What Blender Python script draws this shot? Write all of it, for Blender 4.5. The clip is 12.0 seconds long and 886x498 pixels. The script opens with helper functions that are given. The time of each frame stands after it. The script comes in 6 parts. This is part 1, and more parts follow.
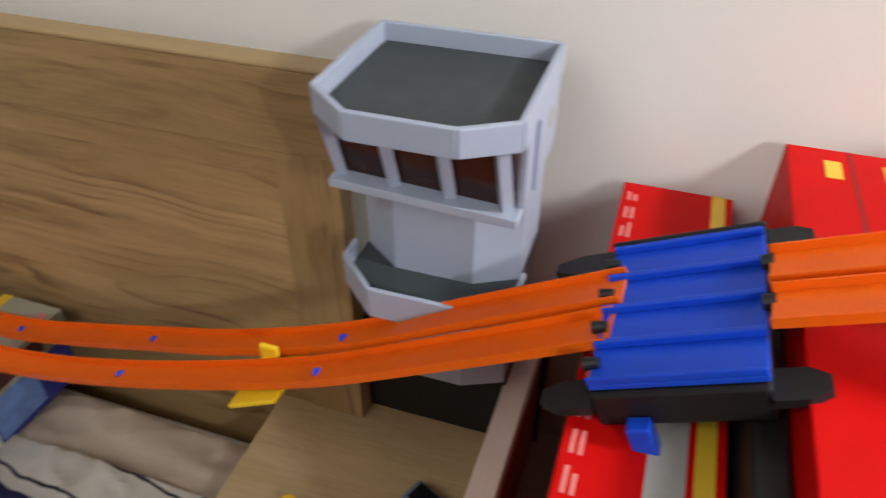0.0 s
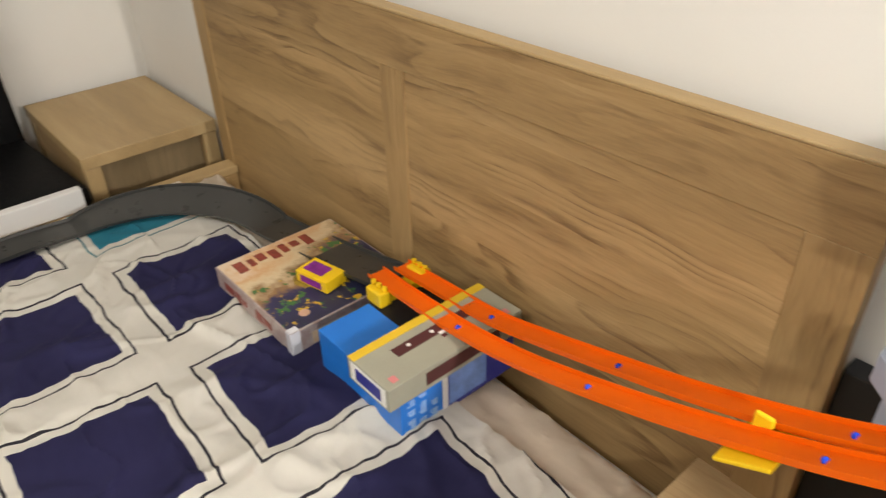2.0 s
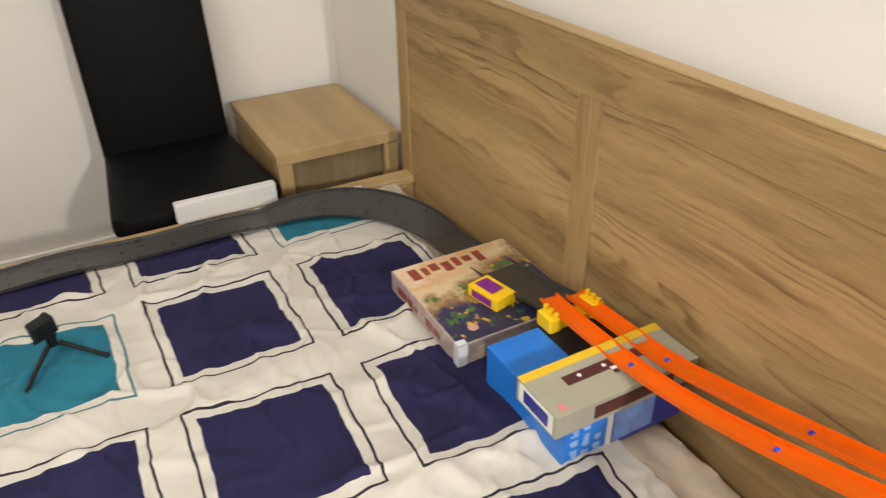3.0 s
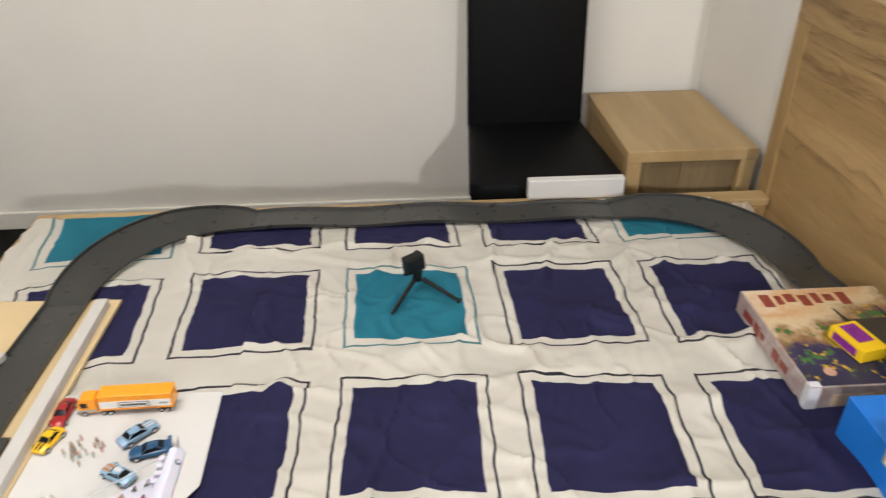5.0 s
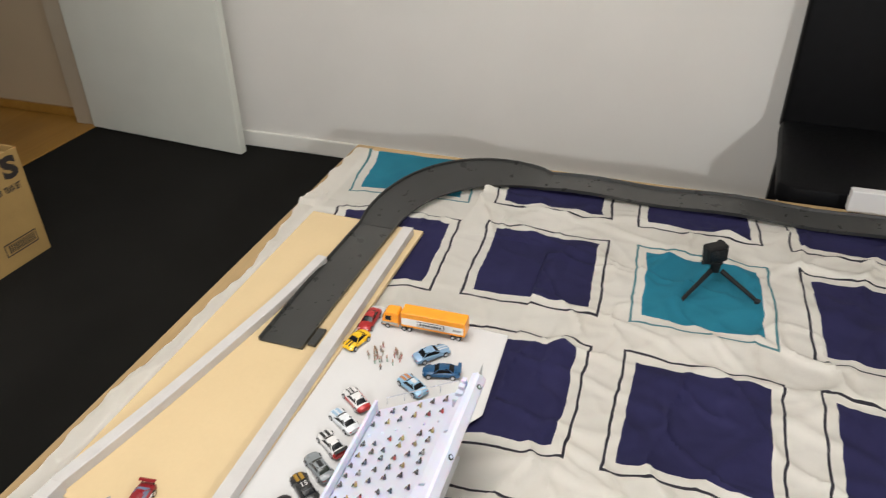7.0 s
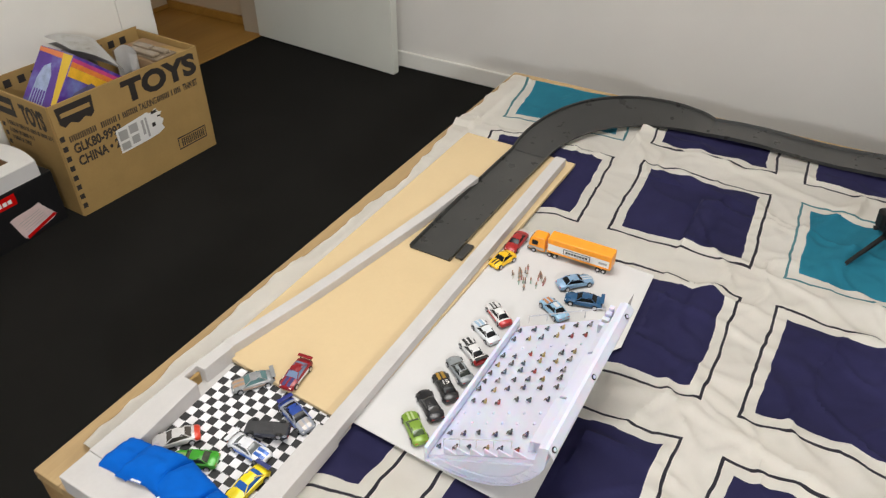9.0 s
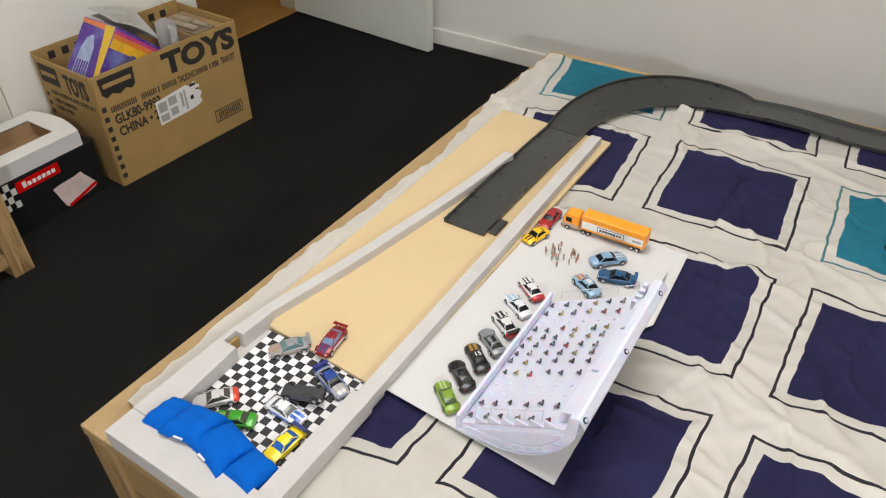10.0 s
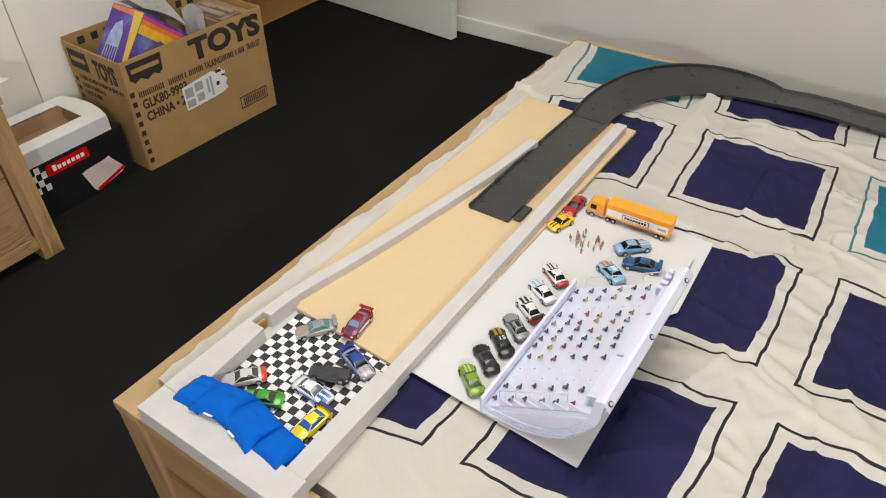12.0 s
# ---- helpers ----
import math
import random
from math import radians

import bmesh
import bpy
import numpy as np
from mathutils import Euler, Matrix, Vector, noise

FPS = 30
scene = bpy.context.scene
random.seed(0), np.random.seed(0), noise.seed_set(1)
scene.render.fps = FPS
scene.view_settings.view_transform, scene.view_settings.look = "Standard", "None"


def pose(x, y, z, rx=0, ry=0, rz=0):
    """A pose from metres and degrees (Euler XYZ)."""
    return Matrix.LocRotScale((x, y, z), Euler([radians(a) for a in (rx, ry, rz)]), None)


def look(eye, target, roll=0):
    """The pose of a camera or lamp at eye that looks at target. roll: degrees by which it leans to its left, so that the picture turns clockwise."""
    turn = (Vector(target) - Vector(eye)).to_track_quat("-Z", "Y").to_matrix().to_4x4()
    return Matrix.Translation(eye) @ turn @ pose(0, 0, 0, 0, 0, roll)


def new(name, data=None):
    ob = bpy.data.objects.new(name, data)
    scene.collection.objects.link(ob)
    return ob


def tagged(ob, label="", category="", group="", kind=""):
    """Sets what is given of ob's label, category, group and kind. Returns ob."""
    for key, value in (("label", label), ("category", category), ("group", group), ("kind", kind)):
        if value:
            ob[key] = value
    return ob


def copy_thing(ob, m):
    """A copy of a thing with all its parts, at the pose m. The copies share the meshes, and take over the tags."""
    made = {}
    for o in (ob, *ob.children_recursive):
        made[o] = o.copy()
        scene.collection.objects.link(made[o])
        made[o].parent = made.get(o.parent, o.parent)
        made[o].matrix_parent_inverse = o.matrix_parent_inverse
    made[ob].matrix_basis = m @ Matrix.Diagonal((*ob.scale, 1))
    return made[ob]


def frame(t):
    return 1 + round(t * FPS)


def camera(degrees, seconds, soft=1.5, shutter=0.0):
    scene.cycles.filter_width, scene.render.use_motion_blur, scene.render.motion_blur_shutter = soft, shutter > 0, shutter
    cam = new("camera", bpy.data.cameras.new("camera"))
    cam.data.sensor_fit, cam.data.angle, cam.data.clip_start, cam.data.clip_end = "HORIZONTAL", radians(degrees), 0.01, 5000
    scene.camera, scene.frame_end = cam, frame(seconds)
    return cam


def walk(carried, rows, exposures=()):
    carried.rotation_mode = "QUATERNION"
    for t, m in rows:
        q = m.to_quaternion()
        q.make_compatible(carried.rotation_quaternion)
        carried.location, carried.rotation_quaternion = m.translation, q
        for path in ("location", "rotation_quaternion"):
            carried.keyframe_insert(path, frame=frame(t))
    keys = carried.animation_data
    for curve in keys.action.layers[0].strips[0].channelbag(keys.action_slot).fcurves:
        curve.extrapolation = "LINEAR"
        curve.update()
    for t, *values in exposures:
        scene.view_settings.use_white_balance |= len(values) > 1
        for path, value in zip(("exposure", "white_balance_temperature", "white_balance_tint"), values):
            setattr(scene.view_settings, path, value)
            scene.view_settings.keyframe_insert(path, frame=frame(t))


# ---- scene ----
cam = camera(63.45, 12.0, soft=1.2, shutter=0.45)
PATH = [
    (0, (1.9229, -0.5869, 1.3074), (1.4268, 0.9142, 0.0824), 0.17),
    (0.5, (1.8802, -0.6245, 1.3151), (1.1348, 0.7885, 0.1118), -1.08),
    (1, (1.8447, -0.6616, 1.3225), (0.9034, 0.6571, 0.1499), -1.59),
    (1.5, (1.8068, -0.7010, 1.3320), (0.6751, 0.4960, 0.1978), -1.72),
    (2, (1.7724, -0.7414, 1.3438), (0.5070, 0.3441, 0.2390), -1.43),
    (2.5, (1.7475, -0.7837, 1.3565), (0.3507, 0.1598, 0.2801), -1.05),
    (3, (1.7347, -0.8154, 1.3579), (0.2320, -0.0153, 0.3082), -0.95),
    (5, (1.7236, -0.9851, 1.3543), (0.0164, -0.8980, 0.3162), -0.66),
    (5.5, (1.7290, -1.0371, 1.3471), (0.0246, -1.1414, 0.3058), -0.58),
    (6, (1.7392, -1.0736, 1.3427), (0.0562, -1.3374, 0.2949), -0.61),
    (6.5, (1.7533, -1.1070, 1.3368), (0.1098, -1.5254, 0.2766), -0.59),
    (7, (1.7628, -1.1276, 1.3267), (0.1624, -1.6569, 0.2504), -0.43),
    (7.5, (1.7715, -1.1428, 1.3196), (0.2301, -1.7739, 0.2124), -0.32),
    (9.5, (1.8404, -1.1726, 1.3078), (0.4945, -1.9890, 0.0741), 0.03),
    (10, (1.8485, -1.1723, 1.3066), (0.5322, -2.0112, 0.0562), -0.19),
    (10.5, (1.8546, -1.1725, 1.3068), (0.5606, -2.0279, 0.0443), -0.39),
    (11, (1.8594, -1.1735, 1.3073), (0.5760, -2.0377, 0.0400), -0.49),
    (11.5, (1.8625, -1.1739, 1.3067), (0.5868, -2.0448, 0.0363), -0.68),
    (12, (1.8660, -1.1759, 1.3048), (0.5917, -2.0479, 0.0337), -0.67),
]

walk(cam, [(t, look(eye, target, roll)) for t, eye, target, roll in PATH], [(0, -1.40, 6450, 10), (0.5, -1.20, 6600, 10), (1.0, -0.92, 6800, 10), (1.5, -0.72, 6900, 10), (2.0, -0.67, 6980, 10), (2.5, -0.57, 7000, 10), (3.2, -0.53, 7000, 10), (5.0, -0.57, 6620, 10), (7.5, -0.68, 6420, 10), (9.5, -0.70, 6400, 10), (12, -0.69, 6450, 10)])

# ---- light ----
world = bpy.data.worlds.new("world")
scene.world = world
world.use_nodes = True
wn = world.node_tree
sky = wn.nodes.new("ShaderNodeTexSky")
sky.sky_type, sky.sun_disc = "NISHITA", False
sky.sun_elevation, sky.sun_rotation = radians(35), radians(90)
wn.nodes["Background"].inputs["Strength"].default_value = 0.12
wn.links.new(sky.outputs[0], wn.nodes["Background"].inputs["Color"])


def lamp(name, kind, place, target, watts, colour, size, size_y=None):
    data = bpy.data.lights.new(name, kind)
    data.energy, data.color = watts, colour
    if kind == "AREA":
        data.size = size
        if size_y:
            data.shape, data.size_y = "RECTANGLE", size_y
    else:
        data.shadow_soft_size = size
    ob = new(name, data)
    ob.matrix_world = look(place, target)
    return ob


KEY, SECOND, EAST_FILL, CEILING_FILL = 190.0, 92.0, 7.0, 52.0
key = lamp("standing_lamp_light", "SPOT", (3.05, -0.14, 1.68), (0.3, -1.25, 0.70), KEY, (0.97, 0.98, 0.98), 0.06)
key.data.spot_size, key.data.spot_blend = radians(135), 0.3
second = lamp("standing_lamp_second_head", "SPOT", (2.75, -1.22, 1.66), (1.55, 0.0, 0.9), SECOND, (0.97, 0.98, 0.98), 0.06)
second.data.spot_size, second.data.spot_blend = radians(88), 0.7
# cool area light added on the unseen east side as soft fill
lamp("east_fill_light", "AREA", (3.36, -2.2, 1.5), (0, -2.0, 1.0), EAST_FILL, (0.86, 0.93, 1.0), 1.5, 1.2)
# added overhead area light standing in for the room's ambient fill
lamp("ceiling_fill_light", "AREA", (1.0, -1.75, 2.36), (1.0, -1.75, 0), CEILING_FILL, (1.0, 0.97, 0.93), 1.1)


# ---- materials ----
class Nodes:
    """Short hand for building a node tree."""

    def __init__(self, name):
        self.mat = bpy.data.materials.new(name)
        self.mat.use_nodes = True
        self.tree = self.mat.node_tree
        self.bsdf = self.tree.nodes["Principled BSDF"]
        self.coord = self.add("ShaderNodeTexCoord").outputs["Object"]

    def add(self, kind, **settings):
        node = self.tree.nodes.new(kind)
        for key, value in settings.items():
            setattr(node, key, value)
        return node

    def put(self, socket, value):
        if hasattr(value, "is_output"):
            self.tree.links.new(value, socket)
        elif value is not None:
            socket.default_value = value

    def math(self, op, a, b=None, c=None):
        node = self.add("ShaderNodeMath", operation=op)
        for socket, value in zip(node.inputs, (a, b, c)):
            self.put(socket, value)
        return node.outputs[0]

    def noise(self, scale, detail=4.0, rough=0.55, vector=None, stretch=None):
        node = self.add("ShaderNodeTexNoise")
        vector = vector or self.coord
        if stretch:
            mapping = self.add("ShaderNodeMapping")
            mapping.inputs["Scale"].default_value = stretch
            self.put(mapping.inputs["Vector"], vector)
            vector = mapping.outputs[0]
        self.put(node.inputs["Vector"], vector)
        node.inputs["Scale"].default_value, node.inputs["Detail"].default_value = scale, detail
        node.inputs["Roughness"].default_value = rough
        return node.outputs["Fac"]

    def ramp(self, fac, *stops):
        node = self.add("ShaderNodeValToRGB")
        ramp = node.color_ramp
        while len(ramp.elements) < len(stops):
            ramp.elements.new(0.5)
        for element, (place, colour) in zip(ramp.elements, stops):
            element.position, element.color = place, (*colour, 1)
        self.put(node.inputs[0], fac)
        return node.outputs[0]

    def mix(self, fac, a, b, blend="MIX"):
        node = self.add("ShaderNodeMix", data_type="RGBA", blend_type=blend)
        for socket, value in zip((node.inputs[0], node.inputs[6], node.inputs[7]), (fac, a, b)):
            self.put(socket, (*value, 1) if isinstance(value, tuple) and len(value) == 3 else value)
        return node.outputs[2]

    def finish(self, colour, rough=0.6, metal=0.0, bump=None, strength=0.2, distance=0.002, **more):
        self.put(self.bsdf.inputs["Base Color"], (*colour, 1) if isinstance(colour, tuple) else colour)
        self.put(self.bsdf.inputs["Roughness"], rough)
        self.put(self.bsdf.inputs["Metallic"], metal)
        for key, value in more.items():
            self.put(self.bsdf.inputs[key.replace("_", " ")], value)
        if bump is not None:
            node = self.add("ShaderNodeBump")
            node.inputs["Strength"].default_value, node.inputs["Distance"].default_value = strength, distance
            self.put(node.inputs["Height"], bump)
            self.put(self.bsdf.inputs["Normal"], node.outputs[0])
        return self.mat


def shade(c, k):
    return tuple(min(1.0, v * k) for v in c)


def surface(name, colour, rough=0.5, metal=0.0, vary=0.12, scale=14.0, fine=260.0, relief=0.15, distance=0.0006, **more):
    """A plain material with broad and fine variation and a fine relief."""
    n = Nodes(name)
    broad = n.ramp(n.noise(scale), (0.3, shade(colour, 1 - vary)), (0.7, shade(colour, 1 + vary)))
    small = n.noise(fine, 3.0)
    tint = n.mix(0.35 * min(1.0, vary * 4), broad, n.ramp(small, (0.3, shade(colour, 0.75)), (0.7, shade(colour, 1.2))))
    r = n.math("ADD", n.math("MULTIPLY", n.noise(scale * 3), 0.2), rough - 0.1)
    return n.finish(tint, r, metal, small, relief, distance, **more)


def wood(name, dark, mid, light, along=0, scale=1.0, rough=0.5, streaks=0.5, boards=0.118):
    """Wood with its grain along the axis given (0, 1, 2), laid up from boards of differing grain."""
    n = Nodes(name)
    split = n.add("ShaderNodeSeparateXYZ")
    n.put(split.inputs[0], n.coord)
    across = split.outputs[2 if along == 0 else 0]
    row = n.math("FLOOR", n.math("DIVIDE", n.math("ADD", across, 3.03), boards))
    pick = n.add("ShaderNodeTexWhiteNoise", noise_dimensions="1D")
    n.put(pick.inputs["W"], row)
    shift = n.add("ShaderNodeVectorMath", operation="MULTIPLY_ADD")
    n.put(shift.inputs[0], pick.outputs["Color"])
    shift.inputs[1].default_value = (5.0, 5.0, 5.0)
    n.put(shift.inputs[2], n.coord)
    spread = n.add("ShaderNodeTexNoise")
    n.put(spread.inputs["Vector"], n.coord)
    spread.inputs["Scale"].default_value = 3.5 * scale
    warp = n.add("ShaderNodeVectorMath", operation="MULTIPLY_ADD")
    n.put(warp.inputs[0], spread.outputs["Color"])
    warp.inputs[1].default_value = (0.05, 0.05, 0.05)
    n.put(warp.inputs[2], shift.outputs[0])
    v = warp.outputs[0]

    def scaled(a, c):
        s = [c, c, c]
        s[along] = a
        return s

    broad = n.noise(1.0 * scale, 3.0, 0.5, v, scaled(1.1, 9.0))
    base = n.ramp(broad, (0.30, shade(mid, 0.84)), (0.50, mid), (0.68, light))
    # growth rings: contour lines of a slow field, dense and dark here, faint there
    field = n.noise(1.0 * scale, 1.5, 0.4, v, scaled(0.28, 6.5))
    comb = n.math("FRACT", n.math("MULTIPLY", field, 20.0))
    fleck = n.ramp(n.noise(1.0 * scale, 3.0, 0.6, v, scaled(7.0, 48.0)), (0.38, (0.22, 0.22, 0.22)), (0.62, (1.15, 1.15, 1.15)))
    line = n.ramp(comb, (0.0, (1, 1, 1)), (0.22, (0.4, 0.4, 0.4)), (0.6, (0, 0, 0)), (0.94, (0.1, 0.1, 0.1)), (1.0, (1, 1, 1)))
    patch = n.ramp(n.noise(1.0 * scale, 3.0, 0.55, v, scaled(1.4, 5.0)), (0.40, (0.1, 0.1, 0.1)), (0.62, (1, 1, 1)))
    base = n.mix(n.math("MULTIPLY", n.math("MULTIPLY", n.math("MULTIPLY", line, patch), fleck), 1.2 * streaks), base, dark)
    # long dark streaks
    streak = n.noise(1.0 * scale, 4.0, 0.55, v, scaled(0.9, 17.0))
    base = n.mix(n.math("MULTIPLY", n.math("MULTIPLY", n.ramp(streak, (0.56, (0, 0, 0)), (0.70, (1, 1, 1))), fleck), 1.25 * streaks), base, shade(dark, 0.9))
    fibre = n.noise(1.0 * scale, 4.0, 0.65, v, scaled(14.0, 210.0))
    base = n.mix(0.16, base, n.ramp(fibre, (0.35, shade(dark, 0.8)), (0.65, shade(light, 1.1))))
    tone = n.math("MULTIPLY_ADD", pick.outputs["Value"], 0.22, 0.89)
    lit = n.add("ShaderNodeVectorMath", operation="SCALE")
    n.put(lit.inputs[0], base)
    n.put(lit.inputs["Scale"], tone)
    return n.finish(lit.outputs[0], n.math("ADD", n.math("MULTIPLY", fibre, 0.25), rough - 0.12), 0.0, fibre, 0.2, 0.0006)


OAK = ((0.180, 0.101, 0.040), (0.366, 0.231, 0.097), (0.480, 0.318, 0.148))
oak_x, oak_y, oak_z = (wood("oak_" + "xyz"[k], *OAK, along=k, streaks=0.92) for k in range(3))
OAK_PALE = ((0.31, 0.200, 0.088), (0.415, 0.282, 0.132), (0.485, 0.345, 0.172))
pale_x, pale_y, pale_z = (wood("pale_oak_" + "xyz"[k], *OAK_PALE, along=k, streaks=0.2) for k in range(3))
# oak with the shade of set-back panels put into its colour
shaded_recess_oak = wood("shaded_recess_oak", (0.13, 0.085, 0.040), (0.20, 0.140, 0.072), (0.27, 0.195, 0.105), along=2, streaks=0.5)
plank_wood = wood("pale_plank", (0.34, 0.22, 0.105), (0.47, 0.335, 0.175), (0.56, 0.425, 0.25), along=0, streaks=0.35)
ply = surface("birch_ply", (0.62, 0.47, 0.265), 0.5, vary=0.035, scale=5, fine=160, relief=0.05)
hall_wood = wood("hall_floorboards", (0.28, 0.135, 0.022), (0.36, 0.185, 0.034), (0.42, 0.23, 0.052), along=0, rough=0.35)
wall_paint = surface("cream_wall_paint", (0.76, 0.735, 0.69), 0.75, vary=0.025, scale=2.5, fine=420, relief=0.12, distance=0.0004)
ceiling_paint = surface("ceiling_paint", (0.8, 0.78, 0.74), 0.8, vary=0.02, scale=2.0)
white_gloss = surface("white_gloss_paint", (0.82, 0.80, 0.74), 0.38, vary=0.03, scale=5, relief=0.05)
door_paint = surface("door_paint", (0.72, 0.73, 0.66), 0.42, vary=0.03, scale=4, relief=0.06)
seam_dark = surface("shadow_gap", (0.06, 0.055, 0.05), 0.8)
black_leather = surface("black_leather", (0.004, 0.004, 0.0045), 0.55, vary=0.25, scale=30, fine=340, relief=0.35, distance=0.0008, Specular_IOR_Level=0.1)
black_plastic = surface("black_plastic", (0.009, 0.009, 0.010), 0.5, vary=0.15, Specular_IOR_Level=0.35)
track_grey = surface("charcoal_track_plastic", (0.038, 0.038, 0.036), 0.30, vary=0.16, scale=9, fine=300, relief=0.2)
orange = surface("orange_plastic", (0.83, 0.128, 0.004), 0.38, vary=0.05, scale=12, relief=0.06, Specular_IOR_Level=0.3)
yellow = surface("yellow_plastic", (0.85, 0.55, 0.015), 0.36, vary=0.05)
blue_plastic = surface("blue_plastic", (0.008, 0.060, 0.55), 0.36, vary=0.08, Specular_IOR_Level=0.3)
white_plastic = surface("lilac_white_plastic", (0.67, 0.68, 0.80), 0.36, vary=0.015, relief=0.03, Subsurface_Weight=0.35, Subsurface_Scale=0.004)
tower_white = surface("pale_lilac_plastic", (0.36, 0.40, 0.50), 0.42, vary=0.03, relief=0.05)
tower_roof = surface("dark_grey_roof", (0.036, 0.045, 0.05), 0.6, vary=0.12)
dark_window = surface("dark_red_window", (0.03, 0.008, 0.006), 0.25, vary=0.2)
card_white = surface("grey_white_card", (0.52, 0.50, 0.48), 0.7, vary=0.05, scale=20, fine=200)
paper_white = surface("white_paper", (0.60, 0.59, 0.58), 0.8, vary=0.02, scale=12)
carton = surface("brown_cardboard", (0.37, 0.235, 0.080), 0.78, vary=0.08, scale=9, fine=180)
carton_in = surface("cardboard_inside", (0.33, 0.21, 0.11), 0.8, vary=0.08)
ink = surface("black_ink", (0.025, 0.02, 0.017), 0.7, vary=0.1)
blue_cloth = surface("blue_cloth", (0.0, 0.105, 0.50), 0.85, vary=0.05, Specular_IOR_Level=0.15, scale=60, fine=900, relief=0.4)
red_card = surface("red_card", (0.53, 0.0045, 0.004), 0.42, vary=0.05, Specular_IOR_Level=0.06)
yellow_card = surface("yellow_card", (0.70, 0.46, 0.03), 0.45, vary=0.05)
grey_card = surface("grey_card", (0.38, 0.37, 0.35), 0.5, vary=0.06)
blue_card = surface("blue_card", (0.01, 0.17, 0.62), 0.4, vary=0.06)
navy_card = surface("navy_card", (0.03, 0.035, 0.26), 0.4, vary=0.12)
taupe_card = surface("grey_green_card", (0.33, 0.32, 0.25), 0.45, vary=0.07)
maroon = surface("maroon_print", (0.075, 0.02, 0.022), 0.45, vary=0.15)
# pale wood, brightened and pinked to carry bounce light from the red cartons
bounce_wood = surface("bounce_tinted_pale_wood", (0.76, 0.64, 0.55), 0.6, vary=0.07)
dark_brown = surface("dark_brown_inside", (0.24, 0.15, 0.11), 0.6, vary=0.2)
clear_white = surface("clear_white_plastic", (0.72, 0.72, 0.78), 0.25, vary=0.02, Transmission_Weight=0.25)
beige_sheet = surface("beige_sheet", (0.80, 0.69, 0.56), 0.85, vary=0.05, scale=10, fine=900, relief=0.3)
rubber = surface("tyre_rubber", (0.012, 0.012, 0.012), 0.6, vary=0.1)
chrome = surface("wheel_silver", (0.55, 0.55, 0.57), 0.3, 0.8, vary=0.05)
tinted = surface("tinted_window", (0.008, 0.009, 0.011), 0.2, vary=0.1, relief=0.0, Specular_IOR_Level=0.25)
red_ink = surface("red_ink", (0.55, 0.03, 0.03), 0.5, vary=0.05)
bar_white = surface("white_print", (0.78, 0.77, 0.74), 0.55, vary=0.03)


def carpet_material():
    n = Nodes("charcoal_carpet")
    tuft = n.noise(900.0, 3.0, 0.7)
    broad = n.noise(3.0, 4.0)
    base = n.ramp(tuft, (0.25, (0.0056, 0.0055, 0.0050)), (0.75, (0.031, 0.030, 0.027)))
    base = n.mix(0.35, base, n.ramp(broad, (0.35, (0.0094, 0.0092, 0.0084)), (0.65, (0.020, 0.0193, 0.0177))))
    return n.finish(base, 0.95, 0.0, tuft, 0.7, 0.004, Specular_IOR_Level=0.06)


